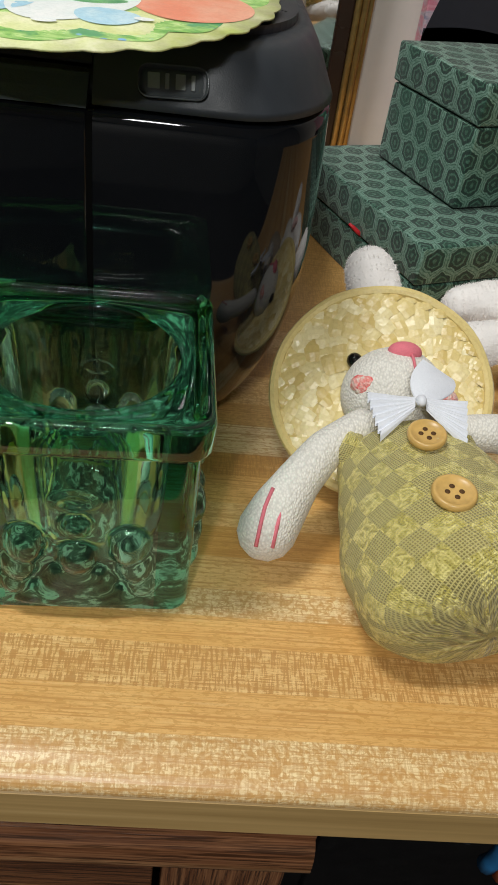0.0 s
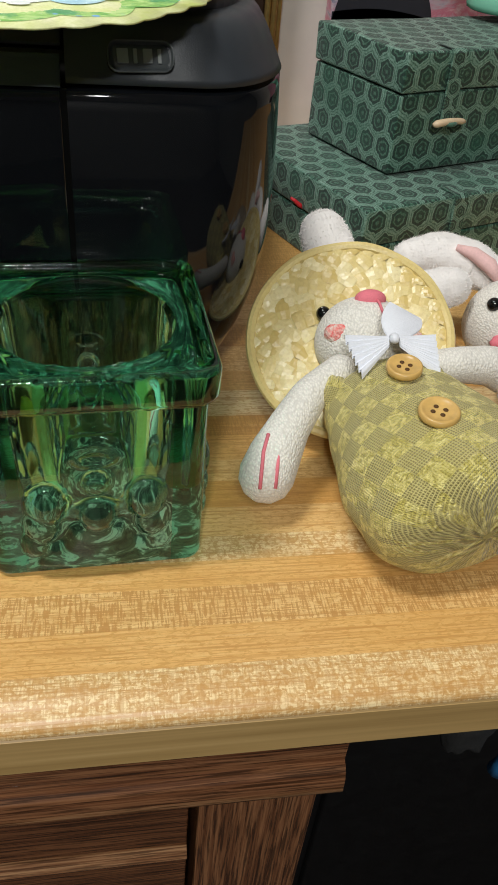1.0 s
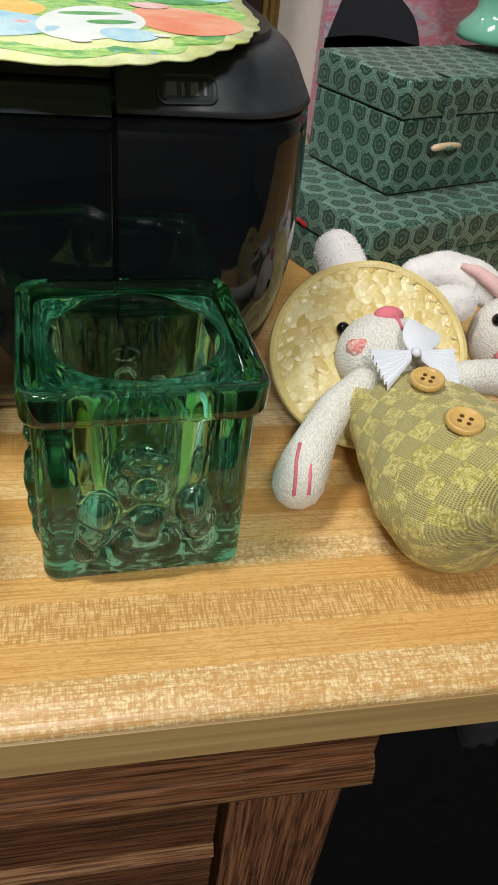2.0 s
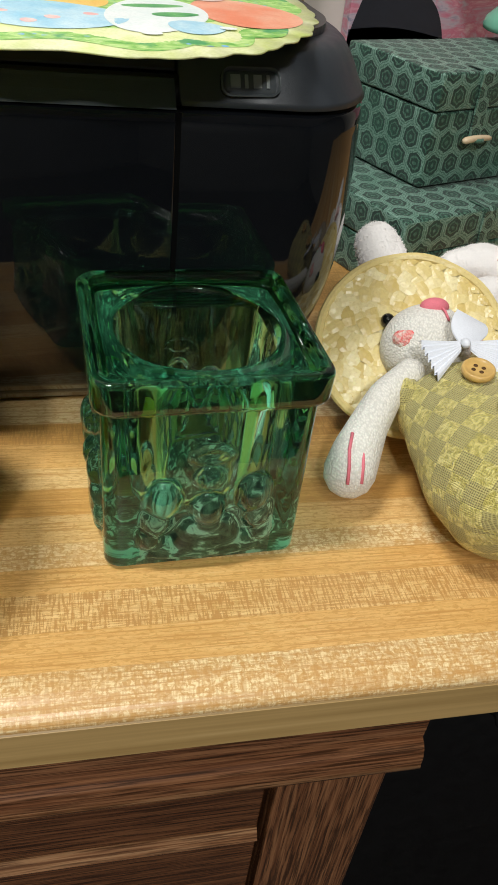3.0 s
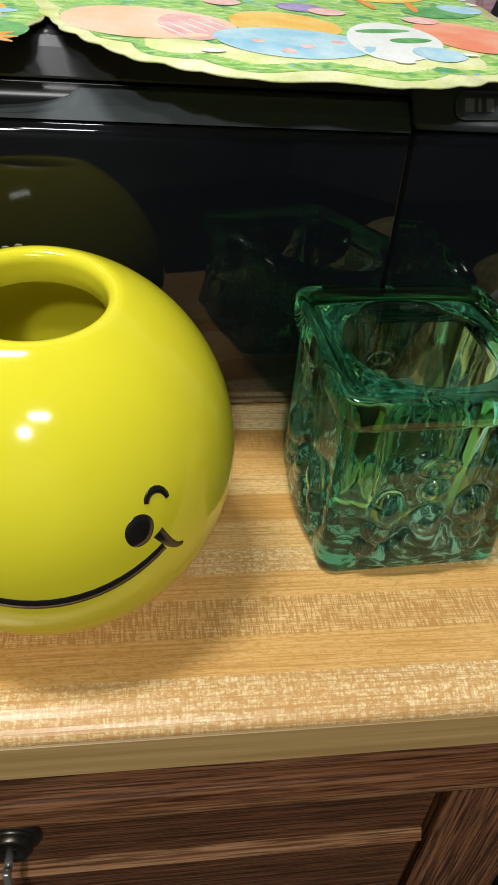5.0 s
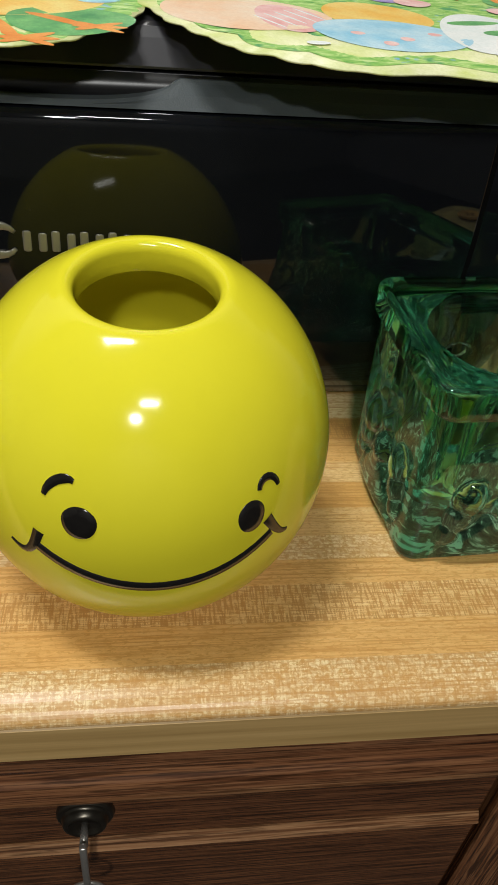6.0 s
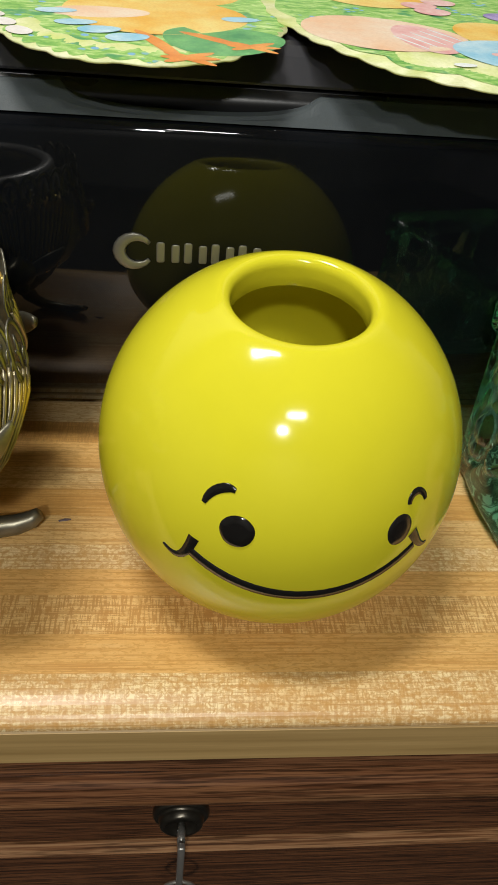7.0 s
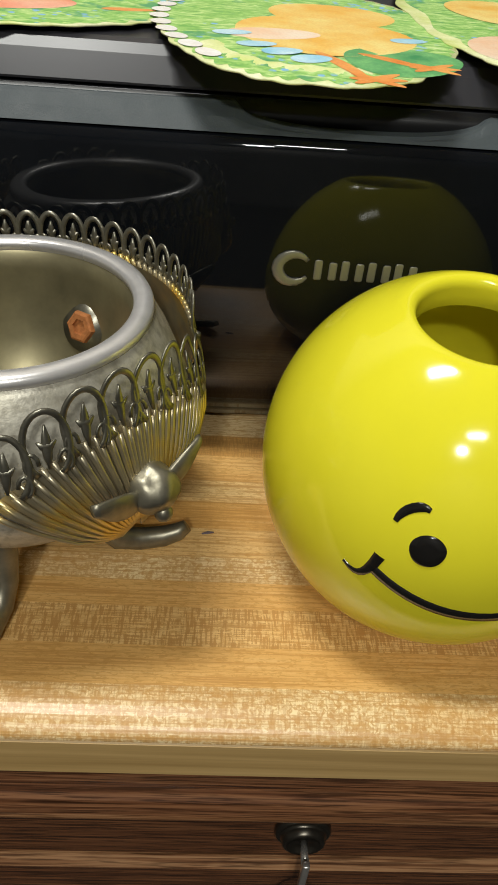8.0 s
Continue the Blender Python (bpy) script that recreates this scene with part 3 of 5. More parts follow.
def cover_top(x):
    u = (x - 0.0015) / 0.0425
    dip = 0.0062 * math.sqrt(max(0.0, 1 - abs(u) ** 2.6)) if abs(u) < 1 else 0.0
    return 0.1488 - dip


bm = bmesh.new()
strip(bm, -SEAM + 0.0012, SEAM - 0.0012, 0.1411, cover_top, n=160)
part("cover_strip", bm, BLACK_SATIN, printer, "charcoal front strip with a finger recess", False)
for sgn in (1, -1):
    bm = bmesh.new()
    loops = []
    for z, ins in ((0.1424, -0.0004), (0.1446, 0.0004), (0.1480, 0.0018), (0.1525, 0.0034), (0.1565, 0.0052), (0.1592, 0.0068), (0.1606, 0.0084), (0.1612, 0.0105)):
        o = outline(z, ins)[-16:] if sgn > 0 else outline(z, ins)[:16][::-1]
        o = [(sgn * (SEAM + 0.0006), front_y(z) + ins, z)] + o + [(sgn * (SEAM + 0.0006), PB, z)]
        if sgn < 0:
            o = o[::-1]
        loops.append(o)
    loft(bm, loops)
    part("side_cover", bm, COVER, printer, "black satin end cover")
# lid with a bevelled front edge, standing behind the strip
bm = bmesh.new()
lid_prof = [(0.0180, 0.1500), (0.0128, 0.1508), (0.0126, 0.1516), (0.0190, 0.1590), (0.0220, 0.1618), (0.0255, 0.1626), (PB - 0.01, 0.1630), (PB - 0.01, 0.1500)]
loft(bm, [[(x, y, z) for y, z in lid_prof] for x in (-SEAM + 0.0008, SEAM - 0.0008)])
bm.normal_update()
for f in bm.faces:
    if f.normal.y < -0.35 and f.calc_center_median().y < 0.1:
        f.material_index = 1
part("scanner_lid", bm, [LID_GLOSS, BLACK_SATIN], printer, "dark glossy scanner lid with satin front edge", False)
bm = bmesh.new()
box(bm, (-SEAM + 0.002, 0.0125, 0.1415), (SEAM - 0.002, 0.0170, 0.1498), 0.0005)
part("lid_slot", bm, BLACK_DULL, printer, "dark slot under the lid", False)
# the middle door of the front, a hair proud of the shell
bm = bmesh.new()
rows = []
for z in [0.014 + (0.1400 - 0.014) * k / 24 for k in range(25)]:
    y = front_y(z) - 0.0009
    rows.append([(-SEAM + 0.0012, y + 0.006, z), (-SEAM + 0.0012, y + 0.0006, z), (-SEAM + 0.0020, y, z), (SEAM - 0.0020, y, z), (SEAM - 0.0012, y + 0.0006, z), (SEAM - 0.0012, y + 0.006, z)])
loft(bm, rows)
part("front_door", bm, BLACK_GLOSS, printer, "glossy black output tray door")
# near-black strips on the shell stand in for shade in the door gaps
for s_ in (-1, 1):
    bm = bmesh.new()
    loft(bm, [[(s_ * (SEAM + dx), front_y(z) - 0.0003 + dy, z) for dx, dy in ((-0.0013, 0.004), (-0.0013, 0.0), (0.0006, 0.0), (0.0006, 0.004))] for z in [0.014 + 0.1262 * k / 24 for k in range(25)]])
    part("door_gap_strip", bm, GAP_SHADE, printer, "near-black strip painting the shade of the door gap", False)
# end panel on the top right with its marks
bm = bmesh.new()
o = outline(0.1620, 0.0125)[-16:]
loft(bm, [[(SEAM + 0.003, 0.026, z), *[(x, y + 0.002, z) for x, y, _ in o], (SEAM + 0.003, PB - 0.002, z)] for z in (0.1605, 0.1640)])
panel = part("control_panel", bm, LID_GLOSS, printer, "glossy control panel on the end cover", False)
for k, y in enumerate((0.062, 0.092, 0.125)):
    bm = bmesh.new()
    tube(bm, [(SEAM + 0.030 + 0.030 * t, y - 0.008 * max(0, t - 0.72) * 3, 0.1640) for t in [i / 10 for i in range(11)]], 0.0006, 6)
    for v in bm.verts:
        v.co.z = 0.1640 + (v.co.z - 0.1640) * 0.25
    part("panel_mark", bm, BLACK_DULL, panel)
# badge and maker's mark as plain shapes
bm = bmesh.new()
bz, bx, by = 0.1502, 0.1845, front_y(0.1500) + 0.0020
box(bm, (-0.0105, -0.0011, -0.0046), (0.0105, 0.0010, 0.0046), 0.0032, 0, None, 4)
bm.transform(Matrix.Translation((bx, by, bz)) @ Matrix.Rotation(0.10, 4, "Z") @ Matrix.Rotation(-0.50, 4, "X"))
badge = part("badge", bm, BADGE, printer, "small smoked badge with pale marks")
for k, (x, w) in enumerate(((-0.0058, 0.0036), (-0.0018, 0.0012), (0.0022, 0.0030), (0.0060, 0.0012))):
    bm = bmesh.new()
    box(bm, (x - w / 2, -0.0016, -0.0022), (x + w / 2, -0.0010, 0.0022), 0.0002)
    bm.transform(Matrix.Translation((bx, by, bz)) @ Matrix.Rotation(0.10, 4, "Z") @ Matrix.Rotation(-0.50, 4, "X"))
    part("badge_bar", bm, BADGE_INK, badge, "", False)
mark_z = 0.0955
for k, (x, w, h) in enumerate(((-0.0172, 0.0120, 0.0110), (-0.0055, 0.0085, 0.0080), (0.0045, 0.0085, 0.0080), (0.0145, 0.0085, 0.0080), (0.0245, 0.0085, 0.0080))):
    bm = bmesh.new()
    y = front_y(mark_z) - 0.0011
    if k == 0:
        arc = [(x + 0.5 * w * math.cos(a), y, mark_z - 0.0003 + 0.5 * h * math.sin(a)) for a in [0.6 + k2 / 14 * (2 * math.pi - 1.2) for k2 in range(15)]]
        tube(bm, arc, [0.0008 + 0.0016 * math.sin(math.pi * k2 / 14) for k2 in range(15)], 8)
    else:
        box(bm, (x - 0.5 * w, y - 0.001, mark_z - 0.0024 - 0.5 * h + 0.0020), (x - 0.14 * w, y + 0.001, mark_z + 0.5 * h - 0.0004), 0.0008)
        box(bm, (x + 0.14 * w, y - 0.001, mark_z - 0.0024 - 0.5 * h + 0.0020), (x + 0.5 * w, y + 0.001, mark_z + 0.5 * h - 0.0012), 0.0008)
    for v in bm.verts:
        v.co.y = y + (v.co.y - y) * 0.25
    part("maker_mark_bar", bm, CHROME_PRINT, printer, "plain silver-grey block shape")


# ---- die-cut paper pieces on the printer ----
def sheet_z(y, z):
    return z - 0.000 - max(0.0, 0.082 - y) ** 1.35 * 0.28


def paper_outline(cx, cy, a, b, power, lobes, deep, scale=1.0, phase=0.0, n=240):
    pts = []
    for k in range(n):
        t = 2 * math.pi * k / n
        c, s_ = math.cos(t), math.sin(t)
        u = abs(c) ** (2 / power) * (1 if c >= 0 else -1)
        v = abs(s_) ** (2 / power) * (1 if s_ >= 0 else -1)
        w = scale + deep * (abs(math.sin(lobes * t / 2 + phase)) - 0.5) + 0.010 * math.sin(3 * t + phase) + 0.005 * math.sin(17 * t + phase) + 0.004 * math.sin(29 * t)
        pts.append((cx + a * u * w, cy + b * v * w))
    return pts


def paper_piece(name, cx, cy, a, b, z, label, lobes, power=2.5, phase=0.0, reach=0.90):
    thing = empty(name, label, "paper cutout", (cx, cy, z), 0, "paper cutouts on the printer")
    inv = Matrix.Translation((-cx, -cy, -z))

    def flat(part_name, material, rings, lift, lab="", parent=None, fill=True):
        bm_ = bmesh.new()
        loops = [[(x, y, sheet_z(y, z) + h) for x, y in ring] for ring, h in rings]
        vs = [[bm_.verts.new(p) for p in lp] for lp in loops]
        for p_, q_ in zip(vs, vs[1:]):
            for i in range(len(p_)):
                j = (i + 1) % len(p_)
                bm_.faces.new((p_[i], p_[j], q_[j], q_[i]))
        mid = bm_.verts.new((cx_ := sum(p[0] for p in loops[-1]) / len(loops[-1]), cy_ := sum(p[1] for p in loops[-1]) / len(loops[-1]), sheet_z(cy_, z) + rings[-1][1]))
        for i in range(len(vs[-1])):
            bm_.faces.new((vs[-1][i], vs[-1][(i + 1) % len(vs[-1])], mid))
        ob = part(part_name, bm_, material, parent or thing, lab)
        ob.matrix_parent_inverse = inv
        return ob

    def out(scale):
        return paper_outline(cx, cy, a, b, power, lobes, 0.014, scale, phase)

    flat("sheet", MARGIN, [(out(0.99), -0.0006), (out(1.0), -0.0006), (out(1.0), 0.0), (out(0.8), 0.0), (out(0.5), 0.0)], 0, "glossy printed card with a pale scalloped margin")
    flat("grass_print", GRASS, [(paper_outline(cx, cy, a, b, power, lobes * 5, 0.04, reach, phase), 0.00004), (out(0.72), 0.00004), (out(0.4), 0.00004)], 0, "printed green grass and small flowers")

    count = [0]

    def spot(part_name, material, x, y, rx, ry, turn=0.0, lift=0.0003, lab="", n=36, egg=0.12):
        count[0] += 1
        lift = 0.00008 + 0.000008 * count[0]
        ring = []
        for k in range(n):
            t = 2 * math.pi * k / n
            ex, ey = rx * math.cos(t) * (1 + egg * math.cos(t)), ry * math.sin(t)
            ring.append((x + ex * math.cos(turn) - ey * math.sin(turn), y + ex * math.sin(turn) + ey * math.cos(turn)))
        mid_ring = [(x + (px - x) * 0.5, y + (py - y) * 0.5) for px, py in ring]
        flat(part_name, material, [(ring, lift), (mid_ring, lift)], 0, lab)

    return thing, spot


mat_a, spot = paper_piece("paper_cutout", -0.0725, 0.165, 0.0950, 0.117, 0.1660, "scalloped card cutout printed with spring eggs and grass", 44, 2.9, 0.0, 0.94)
spot("egg_print", P_PEACH, -0.130, 0.104, 0.030, 0.026, 0.0, 0.0003, "printed peach egg")
spot("egg_print", P_PINK, -0.113, 0.100, 0.012, 0.021, 0.1, 0.0003, "printed pink patterned egg end")
for k in range(5):
    spot("stripe_print", P_WHITE, -0.120 + 0.004 * k, 0.092 + 0.004 * k, 0.0006, 0.010, 0.5, 0.0004, "", 12)
spot("yellow_print", P_YELLOW, -0.080, 0.114, 0.0205, 0.023, 0.0, 0.0005, "printed round yellow shape")
spot("egg_print", P_BLUE, -0.080, 0.086, 0.0275, 0.020, 0.0, 0.0003, "printed light blue eggshell", 36, 0.04)
for x, y in ((-0.092, 0.083), (-0.076, 0.079), (-0.064, 0.088), (-0.083, 0.073)):
    spot("heart_print", P_PINK, x, y, 0.0026, 0.0024, 0.3, 0.0004, "", 12)
spot("egg_print", P_CORAL, -0.010, 0.112, 0.020, 0.027, 0.1, 0.0003, "printed coral egg")
spot("egg_print", P_WHITE, -0.043, 0.099, 0.017, 0.031, -0.25, 0.0004, "printed white egg with green bands")
spot("egg_print", P_BLUE, -0.031, 0.080, 0.0095, 0.009, 0.2, 0.0004, "printed pale blue egg end")
spot("band_print", P_GREEN, -0.043, 0.112, 0.012, 0.0035, 0.35, 0.0006)
spot("band_print", P_GREEN, -0.036, 0.098, 0.009, 0.004, 0.4, 0.0006)
spot("yellow_print", P_YELLOW, -0.122, 0.180, 0.028, 0.030, 0.3, 0.0004, "printed yellow shape")
spot("leaf_print", P_GREEN, -0.006, 0.160, 0.018, 0.012, 0.4, 0.0004, "printed dark green leaves")
spot("leaf_print", P_BLUE, 0.008, 0.172, 0.010, 0.010, 0.4, 0.0004, "printed small blue flowers")
spot("yellow_print", P_YELLOW, -0.027, 0.208, 0.027, 0.032, -0.2, 0.0004, "printed yellow shape")
spot("leg_print", P_ORANGE, -0.034, 0.170, 0.002, 0.012, 0.1, 0.0005)
spot("leg_print", P_ORANGE, -0.014, 0.170, 0.002, 0.012, -0.1, 0.0005)
spot("wing_print", P_VIOLET, -0.067, 0.150, 0.010, 0.009, 0.6, 0.0006, "printed violet wing shapes")
for k in range(13):
    t = math.radians(6 + k * 5.4)
    spot("lace_print", LACE, -0.0725 + 0.0925 * math.cos(t) ** 0.72, 0.165 + 0.114 * math.sin(t) ** 0.72, 0.0026, 0.0036, t, 0.0005, "", 14)
for x, y in ((-0.098, 0.150), (-0.101, 0.161), (-0.057, 0.143), (-0.090, 0.172), (-0.020, 0.138)):
    spot("flower_print", P_PINK, x, y, 0.008, 0.007, 0.5, 0.0005, "printed pink flower", 18)
for x, y, rx in ((-0.108, 0.068, 0.004), (-0.046, 0.068, 0.0035), (-0.020, 0.080, 0.003)):
    spot("blossom_print", P_WHITE, x, y, rx, 0.0018, 0.1, 0.0004, "", 16)

mat_b, spot = paper_piece("paper_cutout", -0.213, 0.126, 0.053, 0.075, 0.1655, "scalloped card cutout printed with a yellow shape on grass", 36, 2.4, 0.7, 0.965)
spot("leaf_print", P_GREEN, -0.186, 0.078, 0.020, 0.016, 0.3, 0.0004, "printed dark green leaves")
spot("yellow_print", P_YELLOW, -0.210, 0.108, 0.032, 0.031, 0.15, 0.0004, "printed yellow shape")
spot("yellow_print", P_YELLOW, -0.203, 0.146, 0.025, 0.023, 0.3, 0.0004)
spot("wing_print", P_PEACH, -0.227, 0.103, 0.017, 0.009, 0.25, 0.0006)
spot("leg_print", P_ORANGE, -0.205, 0.069, 0.0024, 0.014, 0.55, 0.0005)
spot("leg_print", P_ORANGE, -0.188, 0.077, 0.0022, 0.012, 1.05, 0.0005)
for turn_ in (-0.5, 0.05, 0.6):
    spot("toe_print", P_ORANGE, -0.196, 0.058, 0.0090, 0.0018, turn_, 0.0006)
    spot("toe_print", P_ORANGE, -0.176, 0.072, 0.0085, 0.0016, turn_, 0.0006)
for x, y in ((-0.232, 0.085), (-0.224, 0.078), (-0.215, 0.072), (-0.178, 0.108), (-0.240, 0.100)):
    spot("flower_print", P_BLUE, x, y, 0.007, 0.004, 0.3, 0.0005, "", 16)
for k in range(16):
    t = math.radians(95 + k * 9.0)
    spot("lace_print", LACE, -0.213 + 0.052 * math.cos(t), 0.126 + 0.072 * math.sin(t), 0.0036, 0.0046, t, 0.0005, "", 14)
mat_c, spot = paper_piece("paper_cutout", -0.335, 0.152, 0.080, 0.064, 0.1650, "scalloped card cutout printed with pale green grass", 40, 2.5, 1.4, 0.965)
spot("egg_print", P_CORAL, -0.325, 0.128, 0.026, 0.016, 0.1, 0.0004, "printed coral egg")
spot("leg_print", P_ORANGE, -0.278, 0.128, 0.010, 0.003, 0.2, 0.0005)


# ---- yellow ball vase ----
BX, BY, BZ, BR, BT = -0.1611, 0.0116, 0.0562, 0.0609, 1.05
vase = empty("ball_vase", "glossy yellow ceramic ball vase with painted smile", "vase", (BX, BY, 0))
bm = bmesh.new()
prof = [(0.0, 0.0006), (0.024, 0.0005)]
low = -math.asin((BZ - 0.0005) / (BR * BT))
hole_r = 0.0207
high = math.acos((hole_r + 0.0052) / BR)
for k in range(57):
    a = low + (high - low) * k / 56
    prof.append((BR * math.cos(a), BZ + BT * BR * math.sin(a)))
zt = BZ + BT * BR * math.sin(high)
for k in range(1, 9):
    a = math.pi * 0.5 * k / 8
    prof.append((hole_r + 0.0052 * (1 - math.sin(a)), zt + 0.0010 * math.sin(2 * a) - 0.0030 * (1 - math.cos(a))))
prof += [(hole_r, zt - 0.0056), (hole_r + 0.0002, zt - 0.0092), (hole_r + 0.0008, zt - 0.0100), (hole_r + 0.0050, zt - 0.0108)]
ri = BR - 0.0060
throat = math.acos((hole_r + 0.0125) / ri)
for k in range(25):
    a = throat - (throat + 1.15) * k / 24
    prof.append((ri * math.cos(a), BZ + BT * ri * math.sin(a)))
prof.append((0.0, BZ + BT * ri * math.sin(-1.15) - 0.0005))
lathe(bm, prof, 96)
bmesh.ops.remove_doubles(bm, verts=bm.verts, dist=1e-6)
# the ball leans a little forward on its base
lean_ = Matrix.Translation((0, 0, BZ)) @ Matrix.Rotation(math.radians(5.5), 4, "X") @ Matrix.Translation((0, 0, -BZ))
bm.transform(lean_)
for v in bm.verts:
    v.co.z = max(v.co.z, 0.0003)
part("ball", bm, YELLOW, vase, "glossy yellow glazed ball with a round mouth")


def on_ball(az, el, lift=0.0):
    a, e = math.radians(az), math.radians(el * 1.05 - 1.0)
    p = Vector((math.sin(a) * math.cos(e), -math.cos(a) * math.cos(e), math.sin(e)))
    q = Matrix.Rotation(math.radians(-5.5), 3, "X") @ p
    reach = 1 / math.sqrt(q.x ** 2 + q.y ** 2 + (q.z / BT) ** 2)
    return p * (BR * reach + lift) + Vector((0, 0, BZ))


def stroke(name, pts, widths, label=""):
    """A painted line on the ball: a low ribbon that follows the glaze."""
    bm_ = bmesh.new()
    loops = []
    n = len(pts)
    for k in range(n):
        p, q = Vector(pts[max(k - 1, 0)]), Vector(pts[min(k + 1, n - 1)])
        d = (q - p).normalized()
        s_ = Vector((-d.y, d.x)) * widths[k]
        c = Vector(pts[k])
        loops.append([on_ball(c.x + s_.x, c.y + s_.y, -0.0002), on_ball(c.x + s_.x * 0.85, c.y + s_.y * 0.85, 0.00022), on_ball(c.x, c.y, 0.0003),
                      on_ball(c.x - s_.x * 0.85, c.y - s_.y * 0.85, 0.00022), on_ball(c.x - s_.x, c.y - s_.y, -0.0002)])
    loft(bm_, loops, False, False, False)
    return part(name, bm_, INK, vase, label)


def dot(name, az, el, ra, re):
    bm_ = bmesh.new()
    loops = []
    for f, h in ((1.0, -0.0002), (0.94, 0.00022), (0.5, 0.0003), (0.05, 0.0003)):
        loops.append([on_ball(az + f * ra * math.cos(t) * (1 + 0.03 * math.sin(3 * t)), el + f * re * math.sin(t), h) for t in [2 * math.pi * i / 28 for i in range(28)]])
    loft(bm_, loops, True, False, True)
    return part(name, bm_, INK, vase, "black painted dot")


mouth = [(-30.2 + 66 * k / 24, -7.6 + 9.4 * abs((-30.2 + 66 * k / 24 - 2.5) / 33.0) ** 2.0) for k in range(25)]
stroke("mouth_line", mouth, [1.6 + 0.45 * math.sin(math.pi * k / 24) for k in range(25)], "black painted curved line")
stroke("mouth_curl", [(-39.2 + 9.6 * k / 8, -0.2 - 2.0 * math.sin(math.pi * k / 8) + 7.2 * (k / 8) ** 4) for k in range(9)], [0.45 + 0.17 * k for k in range(9)])
stroke("mouth_curl", [(33.8 + 8.8 * k / 8, 7.8 - 9.0 * math.sin(math.pi * 0.5 * k / 8)) for k in range(9)], [1.9 - 0.16 * k for k in range(9)])
dot("eye_dot", -18.1, 12.8, 5.0, 4.7)
dot("eye_dot", 28.6, 10.5, 4.4, 4.9)
stroke("brow_line", [(-23.7 + 4.8 * -math.cos(0.2 + 2.2 * k / 8), 17.3 + 6.6 * math.sin(0.15 + 1.75 * k / 8)) for k in range(9)], [0.8, 1.1, 1.3, 1.4, 1.4, 1.4, 1.3, 1.0, 0.7])
stroke("brow_line", [(34.9 - 3.4 * math.cos(2.9 * k / 8 + 0.1), 16.4 + 3.6 * math.sin(2.9 * k / 8 + 0.25)) for k in range(9)], [0.8, 1.0, 1.1, 1.2, 1.2, 1.1, 1.0, 0.9, 0.7])


# ---- green glass candle holder ----
GX, GY, GH = -0.0305, 0.0363, 0.0835
holder = empty("candle_holder", "square green pressed-glass candle holder with relief sides", "candle holder", (GX, GY, 0), 3.0)


def square_ring(half, r, n=200):
    """A rounded square, even steps all round, with the side and the place along it."""
    side = 2 * (half - r)
    arc = math.pi * r / 2
    total = 4 * (side + arc)
    out = []
    for k in range(n):
        s_ = total * k / n
        q, s_ = int(s_ // (side + arc)), s_ % (side + arc)
        if s_ < side:
            p, along, nrm = Vector((-half + r + s_, -half)), (s_ - side / 2) / half, Vector((0, -1))
        else:
            a = (s_ - side) / r
            nrm = Vector((math.sin(a), -math.cos(a)))
            p, along = Vector((half - r, -half + r)) + r * nrm, 2.0
        c, s2 = [(1, 0), (0, 1), (-1, 0), (0, -1)][q]
        out.append((Vector((c * p.x - s2 * p.y, s2 * p.x + c * p.y)), along, Vector((c * nrm.x - s2 * nrm.y, s2 * nrm.x + c * nrm.y))))
    return out


def relief(u, z):
    """Height of the pressed figure on a side: bead, ring, two lobed wings, flared skirt."""
    def bump(cu, cz, ru, rz, h):
        d = ((u - cu) / ru) ** 2 + ((z - cz) / rz) ** 2
        return h * math.sqrt(max(0.0, 1 - d))
    w = GH
    h = bump(0, 0.50 * w, 0.125, 0.060 * w, 0.0040)
    d = math.hypot(u / 0.16, (z - 0.62 * w) / (0.035 * w))
    h = max(h, 0.0016 * max(0.0, 1 - abs(d - 1) / 0.35))
    h = max(h, bump(0, 0.335 * w, 0.17, 0.085 * w, 0.0048))
    for s_ in (-1, 1):
        h = max(h, bump(s_ * 0.44, 0.40 * w, 0.17, 0.105 * w, 0.0044), bump(s_ * 0.50, 0.29 * w, 0.15, 0.095 * w, 0.0038), bump(s_ * 0.57, 0.19 * w, 0.12, 0.075 * w, 0.0030))
    if 0.07 * w < z < 0.28 * w:
        spread = 0.20 + 0.42 * (0.28 * w - z) / (0.21 * w) + 0.03 * math.cos(u * 28)
        h = max(h, 0.0034 * math.sqrt(max(0.0, 1 - (u / spread) ** 2)))
    return h


bm = bmesh.new()
N = 240
loops = []
for z, half, r in [(0.0005, 0.0325, 0.006), (0.0010, 0.0352, 0.007)] + [(0.002 + (0.0700 - 0.002) * k / 64, 0.0362 + 0.0004 * k / 64, 0.0065) for k in range(65)]:
    loops.append([(p.x + nn.x * relief(u, z) * (z > 0.0015), p.y + nn.y * relief(u, z) * (z > 0.0015), z) for p, u, nn in square_ring(half, r, N)])
ridge = [(0.0814 + 0.0022 * math.sin(a), 0.0376 + 0.0022 * math.cos(a), 0.0076) for a in [math.pi * k / 12 for k in range(13)]]
for z, half, r in [(0.0708, 0.0376, 0.007), (0.0716, 0.0391, 0.0075), (0.0730, 0.0397, 0.008), (0.0785, 0.0398, 0.008)] + ridge:
    loops.append([(p.x, p.y, z) for p, u, nn in square_ring(half, r, N)])
ang = [math.atan2(p.y, p.x) for p, u, nn in square_ring(0.0362, 0.007, N)]
